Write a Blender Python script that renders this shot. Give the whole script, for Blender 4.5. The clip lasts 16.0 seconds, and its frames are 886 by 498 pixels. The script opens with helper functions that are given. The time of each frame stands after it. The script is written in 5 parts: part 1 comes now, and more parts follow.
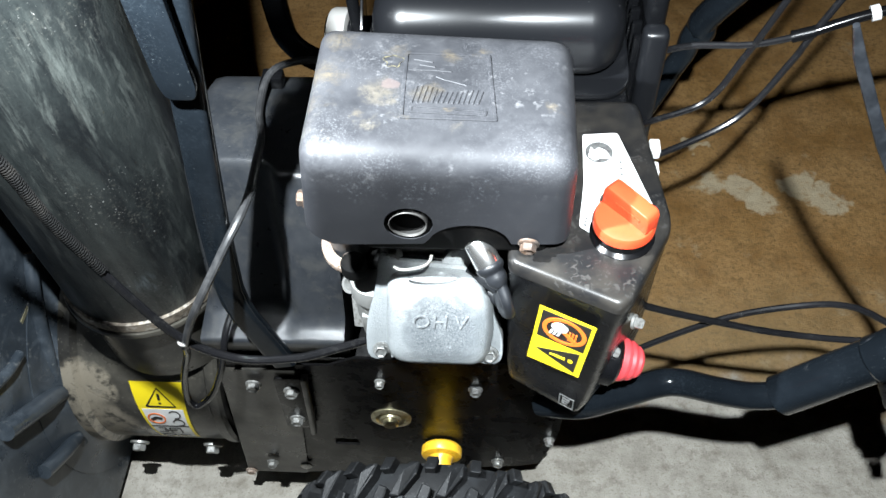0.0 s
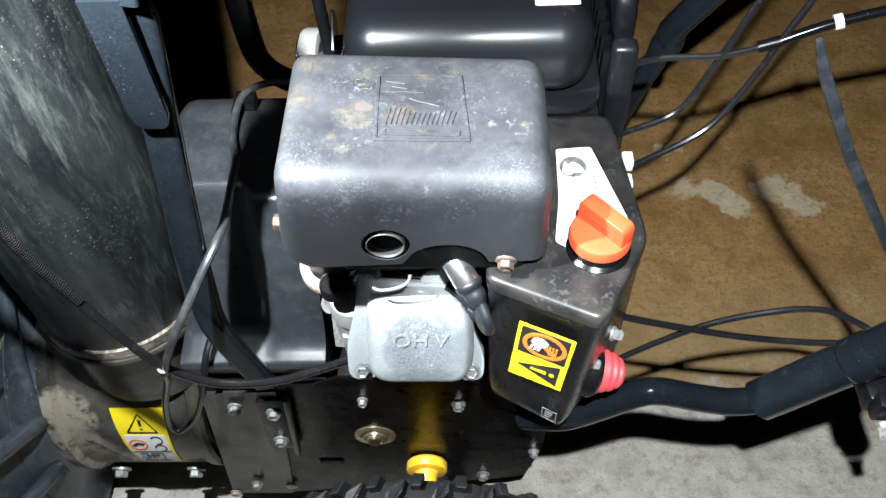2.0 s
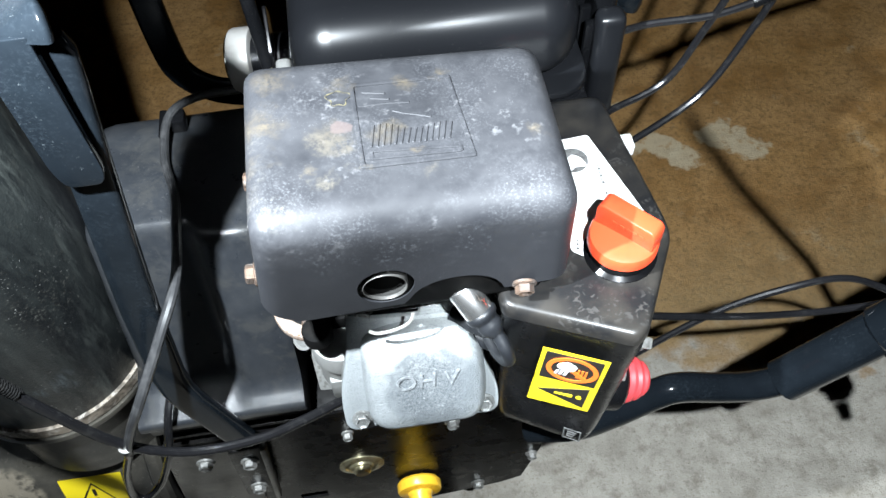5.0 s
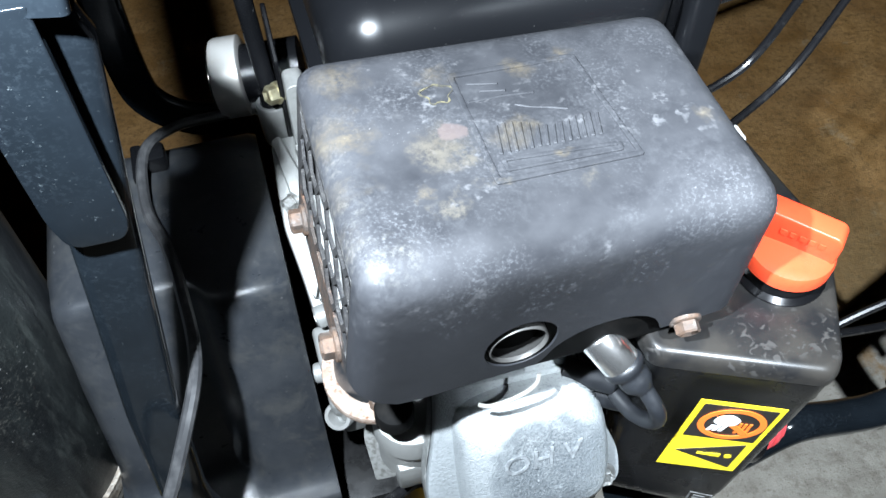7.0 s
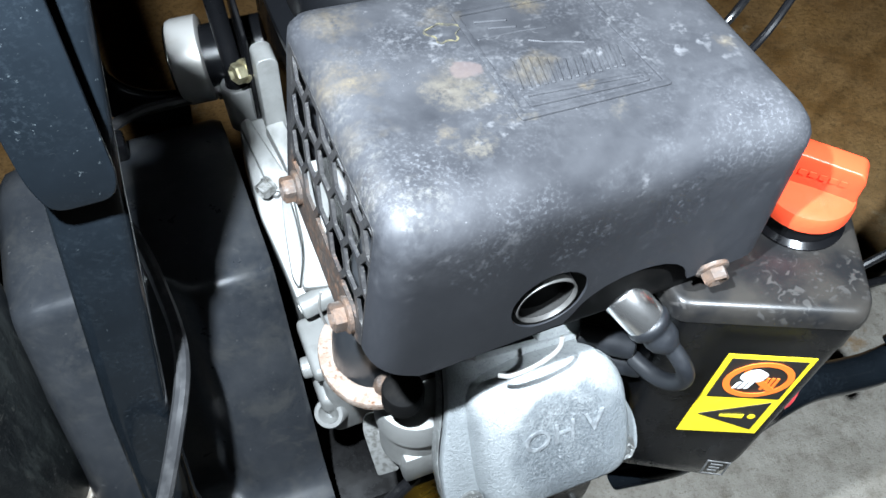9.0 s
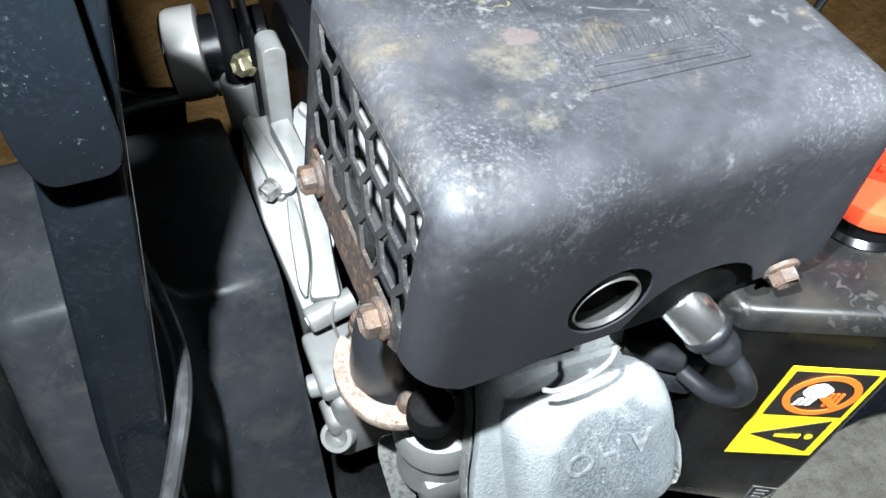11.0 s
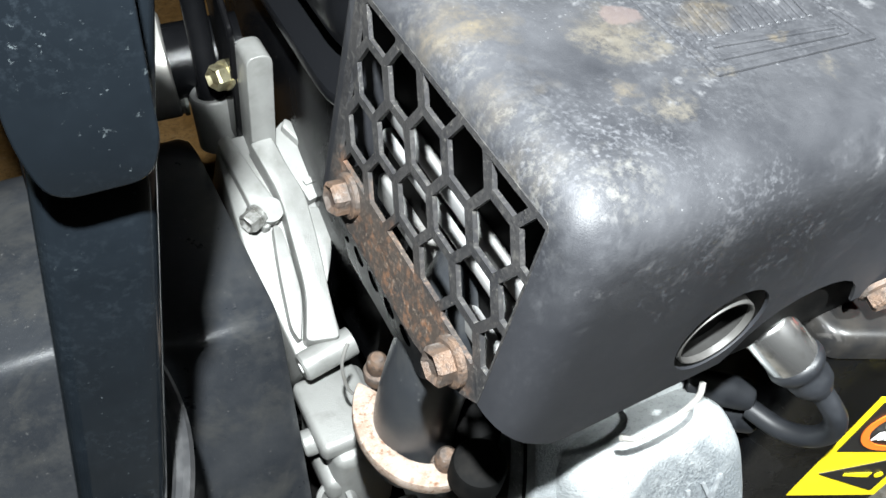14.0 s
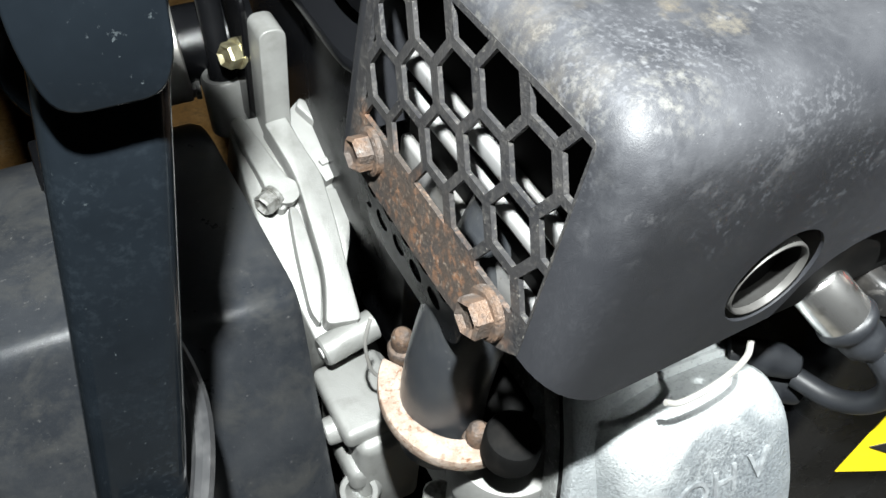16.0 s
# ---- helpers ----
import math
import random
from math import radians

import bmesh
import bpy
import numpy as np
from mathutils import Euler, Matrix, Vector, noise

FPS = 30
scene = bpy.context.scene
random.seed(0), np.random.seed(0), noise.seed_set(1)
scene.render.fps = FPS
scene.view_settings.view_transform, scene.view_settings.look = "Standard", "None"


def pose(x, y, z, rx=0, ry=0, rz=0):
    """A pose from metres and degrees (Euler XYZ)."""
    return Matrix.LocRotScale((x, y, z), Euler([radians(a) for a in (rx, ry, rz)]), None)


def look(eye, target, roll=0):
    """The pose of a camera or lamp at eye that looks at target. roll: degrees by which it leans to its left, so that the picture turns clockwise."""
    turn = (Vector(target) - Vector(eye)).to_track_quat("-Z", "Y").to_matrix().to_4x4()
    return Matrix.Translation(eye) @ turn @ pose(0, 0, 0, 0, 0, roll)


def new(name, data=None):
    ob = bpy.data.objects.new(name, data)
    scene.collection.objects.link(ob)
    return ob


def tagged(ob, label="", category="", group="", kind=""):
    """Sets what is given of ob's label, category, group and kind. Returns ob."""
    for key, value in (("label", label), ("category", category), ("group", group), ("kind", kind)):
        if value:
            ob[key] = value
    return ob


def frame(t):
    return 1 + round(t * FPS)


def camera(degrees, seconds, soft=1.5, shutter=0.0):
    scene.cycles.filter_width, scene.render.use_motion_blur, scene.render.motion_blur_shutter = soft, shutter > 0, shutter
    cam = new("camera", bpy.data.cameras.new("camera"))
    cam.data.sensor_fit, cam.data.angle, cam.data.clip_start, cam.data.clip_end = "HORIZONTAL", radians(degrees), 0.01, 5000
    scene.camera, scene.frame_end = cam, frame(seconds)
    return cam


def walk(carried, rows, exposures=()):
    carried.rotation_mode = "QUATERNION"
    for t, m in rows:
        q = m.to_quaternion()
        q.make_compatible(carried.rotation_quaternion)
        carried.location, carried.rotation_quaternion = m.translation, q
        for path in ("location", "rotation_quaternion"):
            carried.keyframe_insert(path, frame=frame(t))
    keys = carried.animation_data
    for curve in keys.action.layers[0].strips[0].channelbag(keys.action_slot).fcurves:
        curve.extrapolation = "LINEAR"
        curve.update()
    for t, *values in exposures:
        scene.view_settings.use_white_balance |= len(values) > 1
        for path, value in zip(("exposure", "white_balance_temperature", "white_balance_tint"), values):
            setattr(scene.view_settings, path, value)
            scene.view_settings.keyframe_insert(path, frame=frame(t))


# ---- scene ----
cam = camera(55.2, 16.0)
EXPOSURES = ((0, 0.49, 6500, 10), (3.5, 0.49, 6500, 10), (6, 0.28, 6200, 10), (8, 0.15, 6050, 10), (10.5, 0.09, 6300, 10), (13, 0.1, 6600, 10), (16, 0.07, 6900, 10))
PATH = [
    (0, (0.055, 0.057, 1.142), (-0.075, 1.224, -0.477), -3.9),
    (0.5, (0.053, 0.058, 1.145), (-0.068, 1.229, -0.472), -3.9),
    (1, (0.057, 0.057, 1.145), (-0.051, 1.232, -0.47), -3.9),
    (1.5, (0.06, 0.056, 1.147), (-0.041, 1.234, -0.466), -4.1),
    (2, (0.056, 0.062, 1.148), (-0.025, 1.247, -0.461), -3.8),
    (2.5, (0.054, 0.061, 1.151), (-0.007, 1.25, -0.456), -3.5),
    (3, (0.048, 0.053, 1.153), (0.018, 1.254, -0.446), -3.4),
    (3.5, (0.036, 0.056, 1.145), (0.072, 1.239, -0.467), -2.4),
    (6, (-0.044, 0.214, 1.048), (0.131, 1.281, -0.635), -3.0),
    (6.5, (-0.076, 0.229, 1.012), (0.206, 1.333, -0.632), -0.1),
    (7, (-0.091, 0.246, 1.001), (0.258, 1.362, -0.622), 0.8),
    (7.5, (-0.093, 0.247, 0.985), (0.314, 1.342, -0.638), 1.2),
    (8, (-0.103, 0.247, 0.973), (0.333, 1.343, -0.642), 1.6),
    (10.5, (-0.13, 0.272, 0.938), (0.43, 1.383, -0.628), 3.8),
    (11, (-0.135, 0.276, 0.922), (0.422, 1.405, -0.631), 4.4),
    (11.5, (-0.15, 0.278, 0.916), (0.408, 1.424, -0.625), 5.4),
    (12, (-0.154, 0.29, 0.917), (0.456, 1.426, -0.612), 7.3),
    (12.5, (-0.155, 0.291, 0.912), (0.5, 1.423, -0.601), 8.6),
    (13, (-0.155, 0.295, 0.903), (0.545, 1.412, -0.601), 9.5),
    (13.5, (-0.161, 0.305, 0.892), (0.579, 1.416, -0.598), 9.6),
    (14, (-0.163, 0.322, 0.876), (0.596, 1.434, -0.603), 8.9),
    (14.5, (-0.165, 0.33, 0.856), (0.604, 1.442, -0.618), 8.6),
    (15, (-0.162, 0.33, 0.853), (0.633, 1.441, -0.608), 8.8),
    (15.5, (-0.164, 0.328, 0.851), (0.623, 1.454, -0.603), 8.0),
    (16, (-0.168, 0.32, 0.852), (0.581, 1.472, -0.602), 6.6),
]
walk(cam, [(t, look(eye, target, roll)) for t, eye, target, roll in PATH], EXPOSURES)

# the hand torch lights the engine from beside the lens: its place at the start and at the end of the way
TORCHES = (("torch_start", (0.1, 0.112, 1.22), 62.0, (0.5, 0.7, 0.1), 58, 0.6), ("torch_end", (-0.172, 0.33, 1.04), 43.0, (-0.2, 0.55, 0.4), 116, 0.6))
# ---- world and light ----
world = bpy.data.worlds.new("world")
scene.world = world
world.use_nodes = True
world.node_tree.nodes["Background"].inputs[0].default_value = (0.95, 0.98, 1.0, 1)
world.node_tree.nodes["Background"].inputs[1].default_value = 0.0006

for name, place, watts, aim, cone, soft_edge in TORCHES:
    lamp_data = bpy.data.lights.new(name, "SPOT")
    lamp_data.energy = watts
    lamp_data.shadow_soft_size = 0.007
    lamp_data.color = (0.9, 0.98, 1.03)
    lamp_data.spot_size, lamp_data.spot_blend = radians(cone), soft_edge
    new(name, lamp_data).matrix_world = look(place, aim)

# ---- materials ----


def mat(name, col, rough=0.5, metal=0.0, spec=0.5):
    m = bpy.data.materials.new(name)
    m.use_nodes = True
    b = m.node_tree.nodes["Principled BSDF"]
    b.inputs["Base Color"].default_value = (*col, 1)
    b.inputs["Roughness"].default_value = rough
    b.inputs["Metallic"].default_value = metal
    b.inputs["Specular IOR Level"].default_value = spec
    return m


def nd(m, kind, **ins):
    n = m.node_tree.nodes.new(kind)
    for k, v in ins.items():
        n.inputs[k.replace("_", " ")].default_value = v
    return n


def lk(m, a, b):
    m.node_tree.links.new(a, b)


def coords(m):
    return nd(m, "ShaderNodeTexCoord").outputs["Object"]


def noise_fac(m, scale, detail=4, lo=0.4, hi=0.6, stretch=None, rough=0.6, warp=0.0):
    """A noise mask between 0 and 1, in metres."""
    src = coords(m)
    if stretch:
        mp = nd(m, "ShaderNodeMapping", Scale=stretch)
        lk(m, src, mp.inputs["Vector"])
        src = mp.outputs[0]
    n = nd(m, "ShaderNodeTexNoise", Scale=scale, Detail=detail, Roughness=rough, Distortion=warp)
    lk(m, src, n.inputs["Vector"])
    r = nd(m, "ShaderNodeMapRange")
    r.inputs["From Min"].default_value, r.inputs["From Max"].default_value = lo, hi
    lk(m, n.outputs["Fac"], r.inputs["Value"])
    return r.outputs[0]


def mul(m, a, b):
    n = nd(m, "ShaderNodeMath")
    n.operation = "MULTIPLY"
    lk(m, a, n.inputs[0])
    if isinstance(b, (int, float)):
        n.inputs[1].default_value = b
    else:
        lk(m, b, n.inputs[1])
    return n.outputs[0]


def blob(m, centre, radius, edge=0.5, warp=0.012, scale=90):
    """A ragged round stain at a place of the thing."""
    src = coords(m)
    n = nd(m, "ShaderNodeTexNoise", Scale=scale, Detail=4)
    lk(m, src, n.inputs["Vector"])
    sub = nd(m, "ShaderNodeVectorMath")
    sub.operation = "SUBTRACT"
    lk(m, n.outputs["Color"], sub.inputs[0])
    sub.inputs[1].default_value = (0.5, 0.5, 0.5)
    sc = nd(m, "ShaderNodeVectorMath")
    sc.operation = "SCALE"
    lk(m, sub.outputs[0], sc.inputs[0])
    sc.inputs["Scale"].default_value = warp
    add = nd(m, "ShaderNodeVectorMath")
    add.operation = "ADD"
    lk(m, src, add.inputs[0])
    lk(m, sc.outputs[0], add.inputs[1])
    d = nd(m, "ShaderNodeVectorMath")
    d.operation = "DISTANCE"
    lk(m, add.outputs[0], d.inputs[0])
    d.inputs[1].default_value = Vector(centre) - BASE
    r = nd(m, "ShaderNodeMapRange")
    r.inputs["From Min"].default_value, r.inputs["From Max"].default_value = radius, radius * edge
    lk(m, d.outputs["Value"], r.inputs["Value"])
    return r.outputs[0]


def tint(m, fac, col):
    """Lays a colour over what the material has so far, by a mask."""
    b = m.node_tree.nodes["Principled BSDF"]
    mix = nd(m, "ShaderNodeMix")
    mix.data_type = "RGBA"
    old = b.inputs["Base Color"]
    if old.links:
        lk(m, old.links[0].from_socket, mix.inputs[6])
    else:
        mix.inputs[6].default_value = old.default_value
    mix.inputs[7].default_value = (*col, 1)
    lk(m, fac, mix.inputs[0])
    lk(m, mix.outputs[2], old)
    return m


def vary(m, key, fac, lo, hi):
    r = nd(m, "ShaderNodeMapRange")
    r.inputs["To Min"].default_value, r.inputs["To Max"].default_value = lo, hi
    lk(m, fac, r.inputs["Value"])
    lk(m, r.outputs[0], m.node_tree.nodes["Principled BSDF"].inputs[key])
    return m


def bump(m, scale, depth, detail=4, stretch=None):
    b = m.node_tree.nodes["Principled BSDF"]
    f = noise_fac(m, scale, detail, 0.0, 1.0, stretch)
    n = nd(m, "ShaderNodeBump", Distance=depth, Strength=1.0)
    old = b.inputs["Normal"]
    if old.links:
        lk(m, old.links[0].from_socket, n.inputs["Normal"])
    lk(m, f, n.inputs["Height"])
    lk(m, n.outputs[0], old)
    return m


BASE = Vector((0.0, 0.6, 0.0))


def fall(x):
    """How far the guard's top has dropped at x: it slopes down towards the control box."""
    return 0.057 * (x + 0.058)


def on_top(place):
    return (place[0], place[1], place[2] - fall(place[0]))


# faded black sheet steel of the muffler guard
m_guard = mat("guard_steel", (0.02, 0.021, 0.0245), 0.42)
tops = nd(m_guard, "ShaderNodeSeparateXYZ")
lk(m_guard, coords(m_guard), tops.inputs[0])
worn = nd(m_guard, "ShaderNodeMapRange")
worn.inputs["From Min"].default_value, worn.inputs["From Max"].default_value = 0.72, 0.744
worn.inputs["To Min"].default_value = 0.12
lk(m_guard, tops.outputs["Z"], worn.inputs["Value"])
# the flat top is paler grey than the upright sides
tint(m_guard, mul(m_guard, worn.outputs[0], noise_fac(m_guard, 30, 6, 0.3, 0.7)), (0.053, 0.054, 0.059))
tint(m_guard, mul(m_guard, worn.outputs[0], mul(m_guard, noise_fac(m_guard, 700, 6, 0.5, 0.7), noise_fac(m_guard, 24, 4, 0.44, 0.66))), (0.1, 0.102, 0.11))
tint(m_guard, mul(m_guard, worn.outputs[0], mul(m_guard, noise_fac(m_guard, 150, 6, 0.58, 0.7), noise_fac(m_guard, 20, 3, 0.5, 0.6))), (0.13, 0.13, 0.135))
tint(m_guard, mul(m_guard, noise_fac(m_guard, 900, 4, 0.66, 0.72), noise_fac(m_guard, 30, 3, 0.52, 0.62)), (0.16, 0.16, 0.165))
for place, size, heavy in (((-0.0525, 0.51, 0.755), 0.014, 0.75), ((-0.06, 0.479, 0.75), 0.017, 0.9), ((-0.062, 0.452, 0.748), 0.013, 0.7), ((-0.066, 0.43, 0.745), 0.013, 0.6), ((-0.024, 0.462, 0.757), 0.015, 0.5), ((-0.0378, 0.4385, 0.757), 0.006, 0.9), ((0.005, 0.4635, 0.757), 0.011, 0.8), ((0.0205, 0.4975, 0.757), 0.008, 0.8), ((0.041, 0.505, 0.757), 0.006, 0.7), ((-0.016, 0.501, 0.757), 0.008, 0.5), ((0.0223, 0.447, 0.757), 0.004, 0.7), ((0.09, 0.455, 0.757), 0.007, 0.7)):
    f = blob(m_guard, on_top(place), size, 0.15, 0.026, 80)
    tint(m_guard, mul(m_guard, mul(m_guard, f, heavy), noise_fac(m_guard, 150, 8, 0.36, 0.64, rough=0.78)), (0.132, 0.107, 0.07))
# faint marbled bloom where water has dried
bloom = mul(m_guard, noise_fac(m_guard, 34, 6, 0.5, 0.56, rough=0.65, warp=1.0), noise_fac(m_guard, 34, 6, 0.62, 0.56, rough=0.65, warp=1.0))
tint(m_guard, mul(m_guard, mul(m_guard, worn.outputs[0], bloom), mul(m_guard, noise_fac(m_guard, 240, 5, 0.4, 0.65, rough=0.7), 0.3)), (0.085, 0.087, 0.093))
for place, size in (((-0.026, 0.458, 0.757), 0.012), ((-0.016, 0.457, 0.757), 0.009), ((-0.03, 0.433, 0.757), 0.0085), ((-0.011, 0.4395, 0.757), 0.006), ((-0.026, 0.4655, 0.757), 0.008), ((0.028, 0.434, 0.757), 0.006)):
    tint(m_guard, mul(m_guard, mul(m_guard, blob(m_guard, on_top(place), size, 0.5, 0.03, 70), 0.7), noise_fac(m_guard, 190, 8, 0.44, 0.6, rough=0.8)), (0.1, 0.09, 0.074))
# pale crust along the rolled edge over the honeycomb
for place, size in (((-0.068, 0.425, 0.747), 0.014), ((-0.067, 0.445, 0.748), 0.014), ((-0.067, 0.465, 0.748), 0.013), ((-0.067, 0.49, 0.748), 0.012), ((-0.055, 0.418, 0.754), 0.012)):
    tint(m_guard, mul(m_guard, blob(m_guard, place, size, 0.3, 0.02, 90), noise_fac(m_guard, 300, 8, 0.48, 0.7, rough=0.75)), (0.12, 0.117, 0.108))
tint(m_guard, mul(m_guard, blob(m_guard, on_top((-0.0178, 0.4692, 0.757)), 0.0066, 0.8, 0.014), 0.6), (0.125, 0.096, 0.09))
# scoured specks along the front's upper edge
for place, size in (((-0.034, 0.404, 0.73), 0.02), ((0.004, 0.405, 0.724), 0.022), ((0.042, 0.406, 0.722), 0.019)):
    tint(m_guard, mul(m_guard, blob(m_guard, place, size, 0.15, 0.03, 60), noise_fac(m_guard, 380, 6, 0.55, 0.63, rough=0.75)), (0.09, 0.095, 0.105))
vary(m_guard, "Roughness", noise_fac(m_guard, 60, 4, 0.35, 0.7), 0.51, 0.62)
m_guard.node_tree.nodes["Principled BSDF"].inputs["Specular IOR Level"].default_value = 0.38
bump(m_guard, 2200, 0.00008)

# end plate: the guard's own sheet, dusty above and heat-browned along its foot
m_plate = mat("end_plate", (0.026, 0.026, 0.028), 0.46, 0.1)
tint(m_plate, noise_fac(m_plate, 60, 6, 0.35, 0.7, rough=0.65), (0.043, 0.041, 0.04))
tint(m_plate, noise_fac(m_plate, 520, 6, 0.52, 0.7, rough=0.7), (0.085, 0.081, 0.075))
tint(m_plate, mul(m_plate, noise_fac(m_plate, 900, 3, 0.64, 0.7), noise_fac(m_plate, 40, 3, 0.4, 0.6)), (0.2, 0.19, 0.17))
for place, size in (((-0.08, 0.468, 0.6775), 0.021), ((-0.08, 0.487, 0.679), 0.019), ((-0.08, 0.449, 0.677), 0.019), ((-0.08, 0.432, 0.679), 0.016), ((-0.08, 0.503, 0.682), 0.014)):
    tint(m_plate, mul(m_plate, mul(m_plate, blob(m_plate, place, size, 0.35, 0.02, 60), 0.75), noise_fac(m_plate, 70, 5, 0.25, 0.5)), (0.075, 0.058, 0.047))
    tint(m_plate, mul(m_plate, blob(m_plate, place, size, 0.2, 0.02, 60), noise_fac(m_plate, 260, 6, 0.5, 0.64, rough=0.7)), (0.2, 0.105, 0.062))
    tint(m_plate, mul(m_plate, blob(m_plate, place, size, 0.2, 0.02, 60), noise_fac(m_plate, 700, 4, 0.58, 0.68)), (0.24, 0.19, 0.15))
vary(m_plate, "Roughness", noise_fac(m_plate, 120, 4, 0.3, 0.7), 0.36, 0.62)
bump(m_plate, 900, 0.0003)

m_brown = mat("browned_steel", (0.09, 0.073, 0.063), 0.6, 0.3)
tint(m_brown, noise_fac(m_brown, 130, 5, 0.42, 0.6), (0.14, 0.09, 0.062))
tint(m_brown, noise_fac(m_brown, 420, 4, 0.52, 0.68), (0.06, 0.045, 0.038))
tint(m_brown, noise_fac(m_brown, 300, 4, 0.6, 0.7), (0.22, 0.2, 0.185))
bump(m_brown, 900, 0.0006)

m_rust = mat("rusty_steel", (0.26, 0.19, 0.145), 0.75, 0.1)
tint(m_rust, noise_fac(m_rust, 110, 6, 0.42, 0.58, rough=0.7), (0.37, 0.3, 0.25))
tint(m_rust, mul(m_rust, noise_fac(m_rust, 420, 5, 0.52, 0.64), noise_fac(m_rust, 60, 3, 0.4, 0.6)), (0.15, 0.07, 0.035))
tint(m_rust, noise_fac(m_rust, 700, 4, 0.62, 0.7), (0.45, 0.4, 0.35))
bump(m_rust, 900, 0.0006)

m_plastic = mat("black_plastic", (0.0036, 0.0038, 0.0044), 0.3)
tint(m_plastic, noise_fac(m_plastic, 22, 5, 0.45, 0.75), (0.0065, 0.0067, 0.0076))
tint(m_plastic, noise_fac(m_plastic, 420, 3, 0.72, 0.78), (0.09, 0.09, 0.09))
vary(m_plastic, "Roughness", noise_fac(m_plastic, 30, 4, 0.3, 0.7), 0.2, 0.31)
m_plastic.node_tree.nodes["Principled BSDF"].inputs["Specular IOR Level"].default_value = 0.22
bump(m_plastic, 1500, 0.00015)

m_cover = mat("satin_plastic", (0.021, 0.0235, 0.0275), 0.34)
tint(m_cover, noise_fac(m_cover, 13, 7, 0.42, 0.62, rough=0.7), (0.033, 0.0355, 0.0395))
tint(m_cover, mul(m_cover, mul(m_cover, noise_fac(m_cover, 90, 8, 0.45, 0.75, rough=0.75), noise_fac(m_cover, 10, 4, 0.4, 0.65)), 0.6), (0.06, 0.06, 0.058))
tint(m_cover, mul(m_cover, noise_fac(m_cover, 36, 8, 0.5, 0.66, rough=0.75, warp=0.5), 0.5), (0.058, 0.057, 0.053))
tint(m_cover, noise_fac(m_cover, 420, 4, 0.66, 0.74), (0.09, 0.09, 0.09))
vary(m_cover, "Roughness", noise_fac(m_cover, 90, 5, 0.3, 0.7), 0.27, 0.33)
bump(m_cover, 1500, 0.0001)
m_tank = mat("tank_plastic", (0.006, 0.0064, 0.0075), 0.29)
tint(m_tank, noise_fac(m_tank, 500, 3, 0.7, 0.76), (0.06, 0.06, 0.06))
m_auger = mat("auger_enamel", (0.022, 0.028, 0.035), 0.28)
# pale blue-grey blotches put the gloss highlights into the enamel's colour
tint(m_auger, noise_fac(m_auger, 16, 7, 0.45, 0.68, rough=0.7, warp=0.6), (0.06, 0.071, 0.083))
tint(m_auger, mul(m_auger, noise_fac(m_auger, 160, 6, 0.55, 0.7), noise_fac(m_auger, 12, 4, 0.48, 0.6)), (0.12, 0.125, 0.125))
vary(m_auger, "Roughness", noise_fac(m_auger, 20, 5, 0.3, 0.7), 0.22, 0.44)
m_scraped = mat("scraped_steel", (0.24, 0.2, 0.155), 0.55, 0.2)
tint(m_scraped, noise_fac(m_scraped, 45, 7, 0.45, 0.56, rough=0.75), (0.075, 0.06, 0.045))
tint(m_scraped, mul(m_scraped, noise_fac(m_scraped, 140, 6, 0.5, 0.62, rough=0.7), noise_fac(m_scraped, 18, 3, 0.42, 0.58)), (0.46, 0.43, 0.38))
bump(m_scraped, 120, 0.0012, 5)
m_gloss = mat("black_enamel", (0.0035, 0.0035, 0.004), 0.2)
tint(m_gloss, noise_fac(m_gloss, 30, 5, 0.5, 0.8), (0.008, 0.0076, 0.0072))
tint(m_gloss, noise_fac(m_gloss, 600, 3, 0.7, 0.78), (0.12, 0.11, 0.1))
vary(m_gloss, "Roughness", noise_fac(m_gloss, 40, 4, 0.3, 0.7), 0.13, 0.27)

m_side = mat("chassis_enamel", (0.0035, 0.0034, 0.0036), 0.3)
tint(m_side, noise_fac(m_side, 24, 6, 0.45, 0.75, rough=0.65), (0.009, 0.0085, 0.008))
tint(m_side, noise_fac(m_side, 500, 3, 0.68, 0.76), (0.08, 0.075, 0.07))
vary(m_side, "Roughness", noise_fac(m_side, 50, 5, 0.3, 0.7, rough=0.65), 0.2, 0.38)
m_side.node_tree.nodes["Principled BSDF"].inputs["Specular IOR Level"].default_value = 0.16

m_dusty = mat("dusty_enamel", (0.018, 0.0172, 0.0158), 0.4)
tint(m_dusty, noise_fac(m_dusty, 14, 6, 0.42, 0.7, warp=0.6), (0.075, 0.069, 0.056))
tint(m_dusty, noise_fac(m_dusty, 300, 4, 0.6, 0.74), (0.13, 0.12, 0.1))
for place, size in (((-0.425, 0.47, 0.27), 0.045), ((-0.42, 0.466, 0.2), 0.05), ((-0.41, 0.475, 0.13), 0.045)):
    tint(m_dusty, mul(m_dusty, blob(m_dusty, place, size, 0.7, 0.05, 40), noise_fac(m_dusty, 45, 8, 0.4, 0.52, rough=0.75)), (0.2, 0.175, 0.135))
vary(m_dusty, "Roughness", noise_fac(m_dusty, 20, 4, 0.3, 0.7), 0.2, 0.5)

